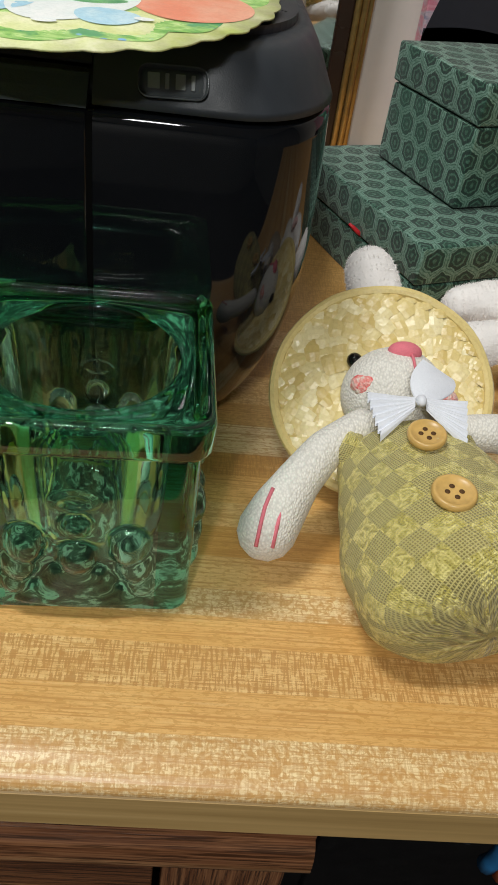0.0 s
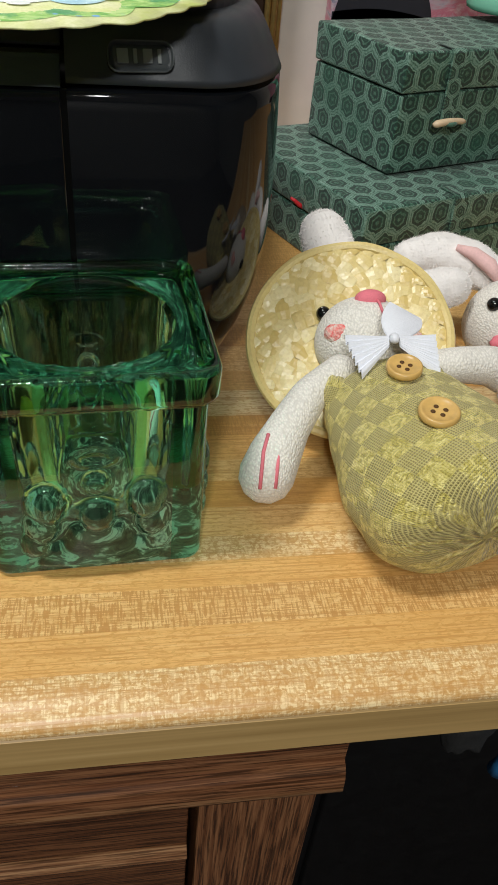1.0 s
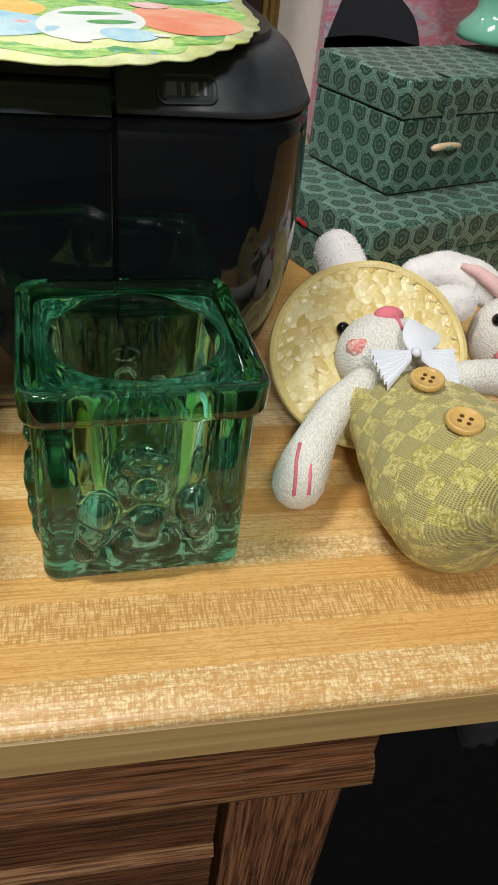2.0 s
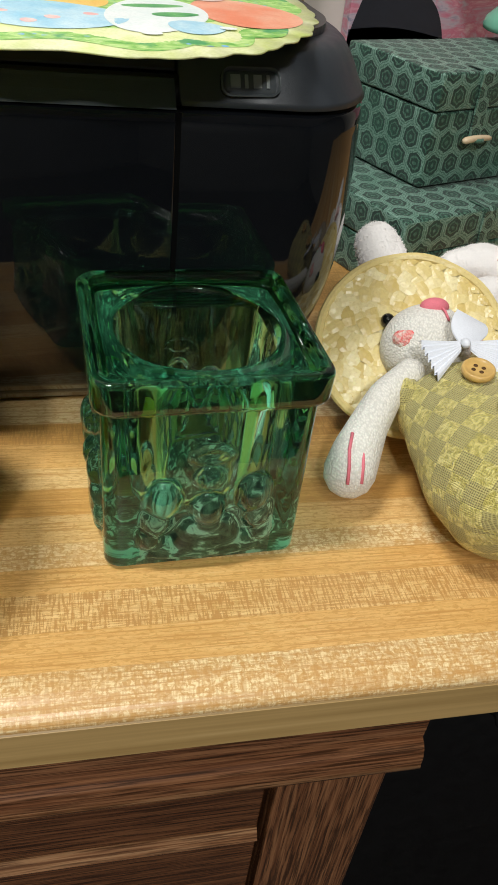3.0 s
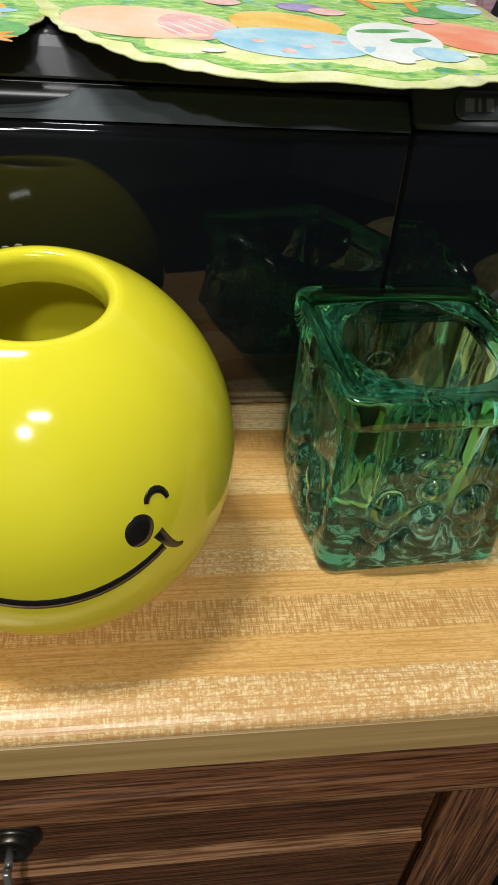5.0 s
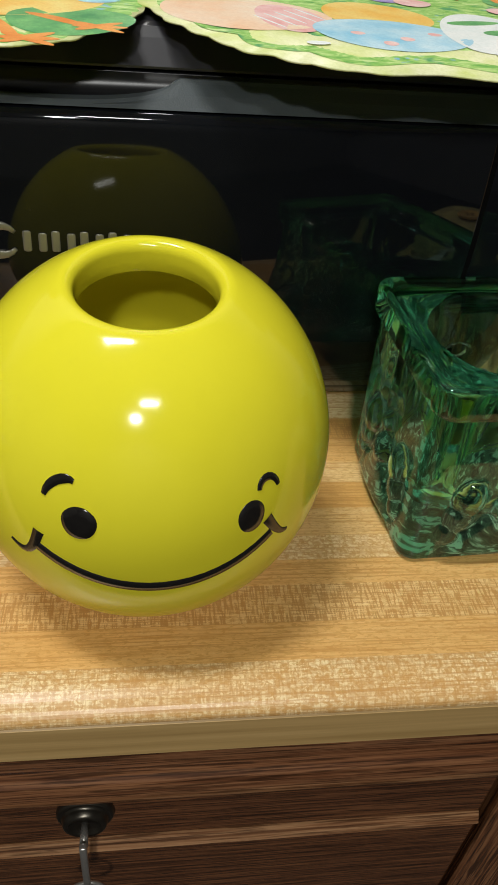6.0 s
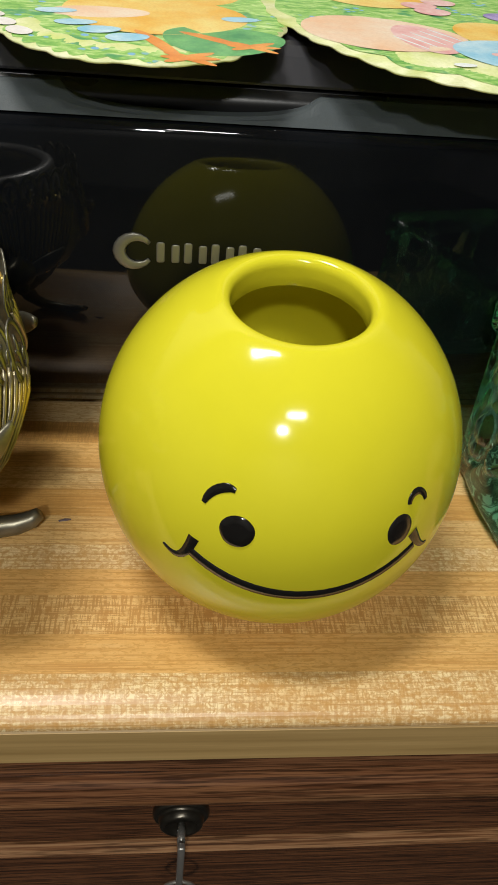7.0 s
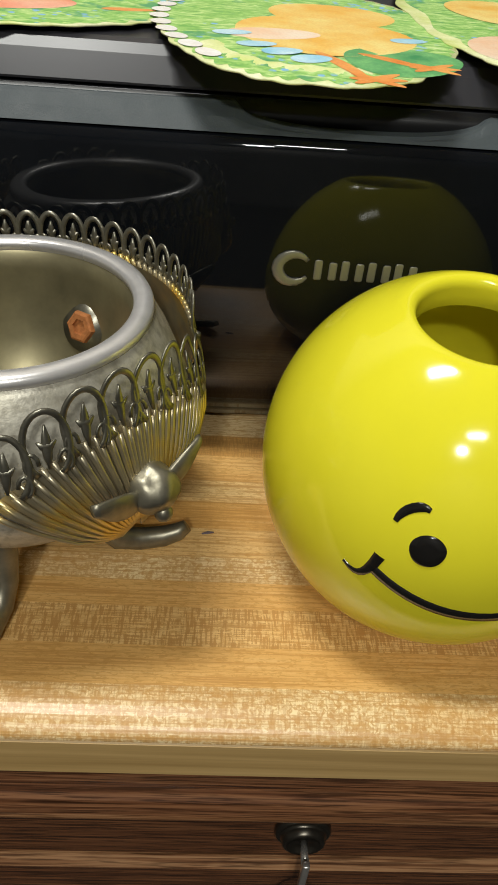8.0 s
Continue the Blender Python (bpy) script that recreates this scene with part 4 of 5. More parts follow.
for f, z in ((0.45, GH - 0.0030), (0.80, GH - 0.0028), (0.90, GH - 0.0022), (1.0, GH - 0.0034)):
    sq = square_ring(0.0362, 0.007, N)
    loops.append([(p.x * (1 - f) + f * 0.0292 * math.cos(a), p.y * (1 - f) + f * 0.0292 * math.sin(a), z) for (p, u, nn), a in zip(sq, ang)])
for z, r in ((GH - 0.005, 0.0285), (0.070, 0.0280), (0.050, 0.0272), (0.032, 0.0264), (0.022, 0.0250), (0.0175, 0.0220), (0.0155, 0.0170), (0.0148, 0.0080)):
    loops.append([(r * math.cos(a), r * math.sin(a), z) for a in ang])
loft(bm, loops)
# paler tint mid-face and in the well paints light crossing less glass
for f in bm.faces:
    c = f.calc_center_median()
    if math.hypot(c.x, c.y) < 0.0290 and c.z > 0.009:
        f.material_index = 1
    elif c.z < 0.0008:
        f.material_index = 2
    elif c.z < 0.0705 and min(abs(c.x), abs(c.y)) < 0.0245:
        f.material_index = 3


def only(source, slots):
    """A copy of a mesh with the faces of some material slots alone."""
    out_ = source.copy()
    bmesh.ops.delete(out_, geom=[f for f in out_.faces if f.material_index not in slots], context="FACES")
    return out_


GLASSES = [GLASS, GLASS_PALED_WELL, CAUSTIC_FOOT, GLASS_PALED_FACE]
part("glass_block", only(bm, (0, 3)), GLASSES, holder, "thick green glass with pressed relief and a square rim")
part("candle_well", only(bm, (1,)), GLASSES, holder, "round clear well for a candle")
# underside coloured with painted light patches, not clear glass
part("glass_foot", only(bm, (2,)), GLASSES, holder, "opaque foot with pale light patches painted in")
bm.free()


# ---- brocade boxes ----
def brocade_box(name, label, at, turn, w, d, h, seam, latch_x):
    """w along the front, d back; the lid meets the base at the height seam."""
    thing = empty(name, label, "box", at, turn, "green brocade boxes")

    def shell(part_name, z0, z1, lab, over):
        bm_ = bmesh.new()
        box(bm_, (-over, -over, z0), (w + over, d + over, z1), 0.0016, 0, None, 3)
        bmesh.ops.subdivide_edges(bm_, edges=[e for e in bm_.edges if e.calc_length() > 0.02], cuts=6, use_grid_fill=True)
        for v in bm_.verts:
            v.co += 0.0006 * noise.noise_vector(v.co * 45 + Vector(at) * 9)
        layer = bm_.loops.layers.uv.new("UVMap")
        bm_.normal_update()
        for f in bm_.faces:
            n_ = f.normal
            for lp in f.loops:
                c = lp.vert.co
                if abs(n_.z) > 0.7:
                    lp[layer].uv = (c.x, c.y)
                elif abs(n_.y) > abs(n_.x):
                    lp[layer].uv = (c.x, c.z)
                else:
                    lp[layer].uv = (c.y, c.z)
        return part(part_name, bm_, BROCADE, thing, lab)

    shell("base", 0.0, seam - 0.0004, "green brocade covered base", 0.0)
    lid_ = shell("lid", seam + 0.0004, h, "green brocade covered lid", 0.0008)
    bm_ = bmesh.new()
    rows_ = []
    for z, y in ((h + 0.0010, 0.012), (h + 0.0010, 0.0), (h - 0.001, -0.0022), (seam + 0.004, -0.0028), (seam - 0.006, -0.0030), (seam - 0.017, -0.0034)):
        rows_.append([(latch_x - 0.0050, y, z), (latch_x + 0.0050, y, z), (latch_x + 0.0050, y + 0.0012, z - 0.0003), (latch_x - 0.0050, y + 0.0012, z - 0.0003)])
    loft(bm_, rows_)
    layer = bm_.loops.layers.uv.new("UVMap")
    for f in bm_.faces:
        for lp in f.loops:
            lp[layer].uv = (lp.vert.co.x * 1.7, lp.vert.co.z * 1.7)
    part("closing_tab", bm_, BROCADE, lid_, "narrow brocade strap", False)
    bm_ = bmesh.new()
    zc = seam - 0.017
    tube(bm_, [(latch_x - 0.013 + 0.026 * k / 10, -0.0058 - 0.0006 * math.sin(math.pi * k / 10), zc + 0.0012 * math.sin(k * 0.31)) for k in range(11)], [0.0012] + [0.0023 - 0.0007 * k / 10 for k in range(9)] + [0.0010], 10)
    part("toggle", bm_, BONE, thing, "pale bone toggle")
    bm_ = bmesh.new()
    tube(bm_, [(latch_x + 0.0042 * math.cos(t), -0.0052 + 0.0034 * math.sin(t), zc) for t in [2 * math.pi * k / 16 for k in range(16)]], 0.0014, 8, closed=True)
    part("toggle_loop", bm_, BROCADE, thing)
    return thing


LB = brocade_box("brocade_box", "low green silk brocade box on the desk", (0.1185, 0.2115, 0.0), 22.0, 0.235, 0.150, 0.0500, 0.0270, 0.0700)
UB = brocade_box("brocade_box", "tall green silk brocade box resting on a lower box", (0.1450, 0.2655, 0.0512), 22.5, 0.170, 0.088, 0.0690, 0.0465, 0.0375)
bm = bmesh.new()
tube(bm, [(0.0956, 0.2690, 0.0285), (0.0930, 0.2686, 0.0300), (0.0900, 0.2685, 0.0325), (0.0870, 0.2685, 0.0345)], [0.0014, 0.0014, 0.0012, 0.0008], 8)
part("red_cord", bm, RED, None, "short red silk cord end beside the box", category="cord")

# celadon vase on the upper box
bm = bmesh.new()
lathe(bm, [(0.0, 0.0), (0.027, 0.0), (0.0295, 0.0012), (0.0300, 0.004), (0.0285, 0.009), (0.0225, 0.0150), (0.0190, 0.020), (0.0185, 0.030), (0.024, 0.045), (0.034, 0.065), (0.037, 0.085), (0.030, 0.105), (0.018, 0.12), (0.016, 0.14), (0.020, 0.15),
           (0.0180, 0.1505), (0.014, 0.14), (0.015, 0.12), (0.027, 0.104), (0.034, 0.085), (0.030, 0.065), (0.018, 0.045), (0.0, 0.04)], 56)
bmesh.ops.remove_doubles(bm, verts=bm.verts, dist=1e-6)
cel = part("celadon_vase", bm, CELADON, None, "sea-green celadon vase standing on a brocade box", category="vase")
cel.matrix_world = pose(0.2560, 0.3900, 0.1256)


# ---- pictures on the wall ----
art = empty("canvas_print", "unframed print of dark rocks under a pink sky", "picture", (0.1565, 0.500, 0.02))
bm = bmesh.new()
box(bm, (0.0, 0.0, 0.0), (0.45, 0.018, 0.34), 0.001)
part("canvas", bm, SKY_PRINT, art, "pink and grey clouded sky", False)


def dark_shape(name, f, x0, x1, n=40):
    bm_ = bmesh.new()
    top = [(x0 + (x1 - x0) * k / n, f((x0 + (x1 - x0) * k / n))) for k in range(n + 1)]
    a = [bm_.verts.new((x, -0.0012, 0.001)) for x, _ in top]
    b = [bm_.verts.new((x, -0.0012, max(0.002, z))) for x, z in top]
    for k in range(n):
        bm_.faces.new((a[k], a[k + 1], b[k + 1], b[k]))
    part(name, bm_, NAVY, art, "dark navy rock silhouette", False)


dark_shape("rock_print", lambda x: 0.122 + 0.062 * math.exp(-((x - 0.034) / 0.015) ** 2) - 0.13 * (x / 0.10) ** 8 + 0.006 * math.sin(70 * x) - 0.05 * math.exp(-x / 0.012), 0.0006, 0.105)
dark_shape("rock_print", lambda x: 0.135 - 0.05 * ((x - 0.20) / 0.06) ** 2 + 0.004 * math.sin(120 * x), 0.120, 0.300)
dark_shape("shore_print", lambda x: 0.082 + 0.004 * math.sin(40 * x), 0.0006, 0.449)

frame_ob = empty("mirror_frame", "gilt and dark lacquer framed mirror leaning on the wall", "mirror", (0.1035, 0.5000, 0.0))
bm = bmesh.new()
box(bm, (-0.0140, 0.0, 0.0), (-0.002, 0.010, 0.46), 0.0015)
part("inner_frame", bm, DARK_FRAME, frame_ob, "dark lacquer inner strip", False)
bm = bmesh.new()
box(bm, (-0.330, 0.0, 0.0), (-0.318, 0.010, 0.46), 0.0015)
part("inner_frame", bm, DARK_FRAME, frame_ob, "", False)
for x0, x1, y0 in ((-0.0018, 0.0035, -0.001), (0.0037, 0.0080, -0.004), (0.0082, 0.0125, 0.0), (-0.345, -0.3322, -0.003)):
    bm = bmesh.new()
    box(bm, (x0, y0, 0.0), (x1, 0.014, 0.46), 0.0018, 0, None, 3)
    part("gilt_moulding", bm, GILT, frame_ob, "worn gilt moulding")
bm = bmesh.new()
box(bm, (-0.3178, 0.005, 0.0), (-0.0142, 0.012, 0.46))
part("pane", bm, MIRROR, frame_ob, "mirror glass", False)


# ---- soft toys and the straw hat ----
def fluff(bm_, pick, count, seed):
    """Plush pile on the faces of one slot: an uneven skin with many fine short hairs."""
    verts = {v for f in bm_.faces if f.material_index == pick for v in f.verts}
    for v in verts:
        v.co += v.normal * (0.0008 * noise.noise(v.co * 200) + 0.0003 * noise.noise(v.co * 500))
    bm_.normal_update()
    rnd_ = random.Random(seed)
    faces = [f for f in bm_.faces if f.material_index == pick]
    areas = [f.calc_area() for f in faces]
    for f in rnd_.choices(faces, areas, k=count):
        w = [rnd_.random() for _ in f.verts]
        p = sum((v.co * a for v, a in zip(f.verts, w)), Vector()) / sum(w)
        n_ = f.normal
        lean = (n_ + 0.9 * Vector((rnd_.uniform(-1, 1), rnd_.uniform(-1, 1), rnd_.uniform(-1, 1)))).normalized()
        s_ = lean.orthogonal().normalized() * 0.00013
        made = bm_.faces.new([bm_.verts.new(p - s_ - n_ * 0.0003), bm_.verts.new(p + s_ - n_ * 0.0003), bm_.verts.new(p + lean * 0.0012 * rnd_.uniform(0.5, 1.2))])
        made.material_index = pick


def limb(bm_, pts, rads, mat, wob=0.03):
    fine, fr = [], []
    for k in range(len(pts) - 1):
        for j in range(10):
            t = j / 10
            fine.append(Vector(pts[k]).lerp(Vector(pts[k + 1]), t))
            fr.append(rads[k] + (rads[k + 1] - rads[k]) * t)
    fine.append(Vector(pts[-1]))
    fr.append(rads[-1])
    for _ in range(3):
        fine = [fine[0]] + [(a + b * 2 + c) / 4 for a, b, c in zip(fine, fine[1:], fine[2:])] + [fine[-1]]
        fr = [fr[0]] + [(a + b * 2 + c) / 4 for a, b, c in zip(fr, fr[1:], fr[2:])] + [fr[-1]]
    d0, d1 = (fine[0] - fine[1]).normalized(), (fine[-1] - fine[-2]).normalized()
    head_p = [fine[0] + d0 * fr[0] * math.sin(a) for a in (1.45, 1.0, 0.5)]
    head_r = [fr[0] * math.cos(a) for a in (1.45, 1.0, 0.5)]
    tail_p = [fine[-1] + d1 * fr[-1] * math.sin(a) for a in (0.5, 1.0, 1.45)]
    tail_r = [fr[-1] * math.cos(a) for a in (0.5, 1.0, 1.45)]
    return tube(bm_, head_p + fine + tail_p, head_r + fr + tail_r, 36, mat)


def button(bm_, at, normal, r, mat, hole):
    q = Vector(normal).to_track_quat("Z", "Y").to_matrix().to_4x4()
    m = Matrix.Translation(at) @ q
    prof_ = [(0.0, 0.0), (r * 0.96, 0.0), (r, 0.0008), (r * 0.97, 0.0022), (r * 0.86, 0.0027), (r * 0.78, 0.0021), (r * 0.4, 0.0017), (0.0002, 0.0017)]
    loops_ = [[m @ Vector((a * math.cos(t), a * math.sin(t), z)) for t in [2 * math.pi * i / 32 for i in range(32)]] for a, z in prof_[1:]]
    loft(bm_, loops_, True, True, True, mat)
    for sx in (-1, 1):
        for sy in (-1, 1):
            c = Vector((sx * r * 0.24, sy * r * 0.20, 0.00175))
            loft(bm_, [[m @ (c + Vector((a * math.cos(t), a * math.sin(t), z))) for t in [2 * math.pi * i / 12 for i in range(12)]] for a, z in ((0.0009, 0.0), (0.0009, 0.00015))], True, False, True, hole)


def rabbit_toy(label):
    bm_ = bmesh.new()
    # slots: 8 blush; 0 knit, 1 gold cloth, 2 plush, 3 pink, 4 bead, 5 ribbon, 6 button, 7 hole
    layer = bm_.loops.layers.uv.new("UVMap")
    # stuffed sack body lying on its back, fuller towards the foot end
    axis_a, axis_b = Vector((0.0870, 0.0590, 0.0330)), Vector((0.1025, -0.0120, 0.0290))
    d = (axis_b - axis_a).normalized()
    side = d.cross(Vector((0, 0, 1))).normalized()
    up = side.cross(d)
    rows_, uv_rows = [], []
    L = (axis_b - axis_a).length + 0.0130
    for k in range(41):
        t = k / 40
        p = axis_a - d * 0.006 + d * L * t
        q = min(1.0, t / 0.62)
        r = 0.0385 * (0.64 + 0.36 * q)
        r *= (1 - (max(0.0, t - 0.50) / 0.50) ** 8.0) ** 0.5 if t < 1 else 0.0
        r *= (1 - (max(0.0, 0.14 - t) / 0.14) ** 2.5) ** 0.5
        r = max(r, 0.002)
        flat_ = 0.76
        ring = []
        for i in range(64):
            a = 2 * math.pi * i / 64
            pt = p + side * r * math.cos(a) + up * r * flat_ * math.sin(a)
            pt += 0.0012 * noise.noise(pt * 70) * (side * math.cos(a) + up * math.sin(a))
            pt.z = max(pt.z, 0.0008)
            ring.append(pt)
        rows_.append(ring)
    faces_ = loft(bm_, rows_, True, True, True, 1)
    for idx, f in enumerate(faces_[:40 * 64]):
        k, i = divmod(idx, 64)
        for lp, (di, dk) in zip(f.loops, ((0, 0), (1, 0), (1, 1), (0, 1))):
            lp[layer].uv = ((i + di) / 64 * 0.20, (k + dk) / 40 * 0.09)
    # ruffled collar of the sack
    blob(bm_, (0.0655, 0.0530, 0.0370), (0.0060, 0.0095, 0.0090), None, 1, 20, 12, 0.25, 140)
    blob(bm_, (0.1085, 0.0570, 0.0370), (0.0065, 0.0095, 0.0090), None, 1, 20, 12, 0.25, 140)
    done_faces = set(faces_)
    for f in bm_.faces:
        if f not in done_faces:
            for lp in f.loops:
                lp[layer].uv = (lp.vert.co.x * 1.2, lp.vert.co.y + lp.vert.co.z)
    # head with a muzzle turned up
    blob(bm_, (0.0855, 0.0862, 0.0415), (0.0208, 0.0190, 0.0200), None, 0, 40, 26)
    blob(bm_, (0.0866, 0.0870, 0.0490), (0.0150, 0.0138, 0.0122), Matrix.Rotation(0.2, 4, "X"), 0, 28, 18)
    # nose, cheeks, mouth line, eyes
    blob(bm_, (0.0866, 0.0898, 0.0603), (0.0068, 0.0050, 0.0042), Matrix.Rotation(-0.5, 4, "X"), 3, 20, 12)
    blob(bm_, (0.0714, 0.0808, 0.0506), (0.0058, 0.0055, 0.0040), Matrix.Rotation(-0.8, 4, "Y"), 8, 16, 10, 0.3, 200)
    blob(bm_, (0.1040, 0.0790, 0.0490), (0.0055, 0.0050, 0.0035), Matrix.Rotation(0.8, 4, "Y"), 8, 16, 10, 0.3, 200)
    tube(bm_, [(0.0880, 0.0880, 0.0622), (0.0885, 0.0830, 0.0620), (0.0890, 0.0780, 0.0600)], 0.0006, 8, 3)
    blob(bm_, (0.0700, 0.0985, 0.0488), (0.0032, 0.0032, 0.0032), None, 4, 16, 12)
    # arms with stitched paws
    limb(bm_, [(0.0700, 0.0640, 0.0420), (0.0560, 0.0540, 0.0370), (0.0465, 0.0430, 0.0300), (0.0402, 0.0345, 0.0235), (0.0362, 0.0280, 0.0185)], [0.0066, 0.0074, 0.0084, 0.0102, 0.0108], 0)
    for off in (-0.0032, 0.0026):
        tube(bm_, [(0.0398 + off, 0.0345, 0.0339 - 0.1 * abs(off)), (0.0372 + off, 0.0280, 0.0303), (0.0358 + off, 0.0215, 0.0270), (0.0350 + off, 0.0175, 0.0212)], 0.0007, 8, 3)
    limb(bm_, [(0.1060, 0.0640, 0.0430), (0.1200, 0.0640, 0.0440), (0.1360, 0.0660, 0.0420), (0.1500, 0.0640, 0.0360)], [0.0065, 0.0075, 0.0085, 0.0100], 0)
    # plush ears behind the hat
    limb(bm_, [(0.0880, 0.1180, 0.0330), (0.0880, 0.1380, 0.0440), (0.0815, 0.1570, 0.0600)], [0.0080, 0.0130, 0.0115], 2)
    limb(bm_, [(0.1060, 0.1150, 0.0330), (0.1280, 0.1300, 0.0420), (0.1430, 0.1340, 0.0440)], [0.0080, 0.0110, 0.0095], 2)
    # bow: pleated wings round a knot
    for s_ in (-1, 1):
        rows2 = []
        for k in range(9):
            t = k / 8
            spread = 0.0018 + 0.0064 * t
            ring = []
            for i in range(25):
                v_ = i / 24 * 2 - 1
                fold = (1 if i % 4 == 2 else -1 if i % 4 == 0 else 0) * 0.0011 * t
                ring.append(Vector((0.0865 + s_ * (0.002 + 0.0150 * t) + 0.003 * v_ * t * s_ * (s_ < 0), 0.0555 + spread * v_ * 0.80 - 0.0045 * t, 0.0612 - 0.0035 * t + spread * v_ * 0.62 + fold)))
            rows2.append(ring)
        loft(bm_, rows2, False, False, False, 5)
        loft(bm_, [[p - Vector((0, 0.0004, 0.0007)) for p in ring] for ring in rows2], False, False, False, 5)
    blob(bm_, (0.0865, 0.0555, 0.0620), (0.0020, 0.0026, 0.0020), None, 5, 16, 10)
    for lift in (0.0, -0.0006):
        rows2 = []
        for k in range(9):
            t = k / 8
            ring = []
            for i in range(17):
                v_ = i / 16 * 2 - 1
                fold = 0.0016 * math.sin(math.pi * t) * (1 - v_ * v_)
                ring.append(Vector((0.0880 + 0.0070 * t + (0.0014 + 0.0066 * math.sin(math.pi * (0.05 + 0.72 * t))) * v_, 0.0565 + 0.0150 * t - 0.003 * t * v_, 0.0605 + 0.0050 * t - 0.002 * v_ * t + fold + lift)))
            rows2.append(ring)
        loft(bm_, rows2, False, False, False, 5)
    button(bm_, (0.0868, 0.0410, 0.0572), (-0.10, -0.12, 1), 0.0069, 6, 7)
    button(bm_, (0.0893, 0.0105, 0.0588), (-0.08, -0.10, 1), 0.0073, 6, 7)
    bm_.normal_update()
    fluff(bm_, 2, 16000, 5)
    return part("rabbit_toy", bm_, [KNIT, GOLD, FUR, PINK, BEAD, RIBBON, WOOD_BUTTON, HOLE, BLUSH], None, label, category="soft toy", group="soft toy rabbits")


rabbit = rabbit_toy("knitted white toy rabbit in a gold sack with wooden buttons")
rabbit.location = (-0.0024, -0.0016, 0.0)

# the second toy, half hidden behind the first
bm = bmesh.new()
blob(bm, (0.1760, 0.1260, 0.0260), (0.0260, 0.0230, 0.0240), None, 0, 32, 20)
blob(bm, (0.1800, 0.1080, 0.0230), (0.0170, 0.0130, 0.0120), None, 0, 24, 16)
blob(bm, (0.1578, 0.1185, 0.0415), (0.0034, 0.0034, 0.0034), None, 3, 16, 12)
blob(bm, (0.1640, 0.1080, 0.0270), (0.0080, 0.0040, 0.0050), None, 2, 16, 10, 0.3, 200)
blob(bm, (0.1850, 0.0700, 0.0185), (0.0300, 0.0330, 0.0180), None, 4, 32, 20)
limb(bm, [(0.1720, 0.1440, 0.0400), (0.1620, 0.1580, 0.0430), (0.1440, 0.1620, 0.0470), (0.1270, 0.1600, 0.0465)], [0.0070, 0.0120, 0.0115, 0.0085], 1)
limb(bm, [(0.1900, 0.1460, 0.0400), (0.1980, 0.1620, 0.0480), (0.2080, 0.1720, 0.0500)], [0.0070, 0.0120, 0.0100], 1)
tube(bm, [(0.1480, 0.1530, 0.0550), (0.1560, 0.1490, 0.0535), (0.1630, 0.1430, 0.0500), (0.1670, 0.1370, 0.0450)], [0.0016, 0.0034, 0.0040, 0.0022], 10, 5)
limb(bm, [(0.1620, 0.0960, 0.0200), (0.1600, 0.0800, 0.0150), (0.1640, 0.0640, 0.0110)], [0.0070, 0.0080, 0.0085], 0)
bm.normal_update()
fluff(bm, 1, 16000, 8)
part("rabbit_toy", bm, [KNIT, FUR, PINK, BEAD, TAN, PINK_SOFT], None, "white toy rabbit with plush ears and tan body", category="soft toy", group="soft toy rabbits")

# straw hat: rings of overlapping plaits round a low crown
hat = empty("straw_hat", "small braided natural straw hat on a toy", "hat", (0.0790, 0.0900, 0.0400))
HAT = look((0, 0, 0), (0.20, 0.60, -0.72)).to_3x3().to_4x4() @ Matrix.Scale(1.06, 4)
inv = Matrix.Translation((-0.0790, -0.0900, -0.0400))
rnd = random.Random(4)


def plait_ring(bm_, r, count, tilt, size, z, phase):
    for k in range(count):
        a = 2 * math.pi * (k + phase) / count
        m = Matrix.Translation((r * math.cos(a), r * math.sin(a), z + rnd.uniform(-0.0003, 0.0004))) @ Matrix.Rotation(a + tilt + rnd.uniform(-0.12, 0.12), 4, "Z") @ Matrix.Rotation(rnd.uniform(0.03, 0.09), 4, "Y") @ Matrix.Rotation(rnd.uniform(-0.07, 0.07), 4, "X")
        l, w, h = size * rnd.uniform(0.9, 1.15), size * 0.58 * rnd.uniform(0.9, 1.1), 0.0003
        ring = [[Vector((-l, w * s_ * 0.85, -h)), Vector((-l * 0.3, w * s_, h * 1.4)), Vector((l * 0.3, w * s_, h * 1.4)), Vector((l, w * s_ * 0.7, -h))] for s_ in (-1, -0.35, 0.35, 1)]
        for row in ring[1:3]:
            for v in row:
                v.z += 0.0003
        loft(bm_, [[m @ v for v in row] for row in ring], False, False, False)


bm = bmesh.new()
for row in range(6):
    r = 0.0165 + row * 0.0042
    n = int(2 * math.pi * r / 0.0062)
    out = row == 5
    plait_ring(bm, r - 0.0006 * out, n, 0.80 if row % 2 else -0.80, 0.0036 if out else 0.0056, 0.0004 * (row % 2), 0.5 * (row % 2))
    plait_ring(bm, r + 0.0018 - 0.0010 * out, n, -0.80 if row % 2 else 0.80, 0.0034 if out else 0.0050, 0.0007, 0.25)
lathe(bm, [(0.0150, -0.0012), (0.0300, -0.0010), (0.0412, -0.0012), (0.0414, -0.0018), (0.0300, -0.0019), (0.0150, -0.0020)], 64)
tube(bm, [(0.0408 * math.cos(t), 0.0408 * math.sin(t), 0.0002 + 0.0005 * math.sin(9 * t)) for t in [2 * math.pi * k / 72 for k in range(72)]], [0.0021] * 72, 8, closed=True)
bm.transform(inv.inverted() @ HAT)
brim = part("brim", bm, STRAW, hat, "glossy braided straw brim", False, "stuff")
brim.matrix_parent_inverse = inv
bm = bmesh.new()
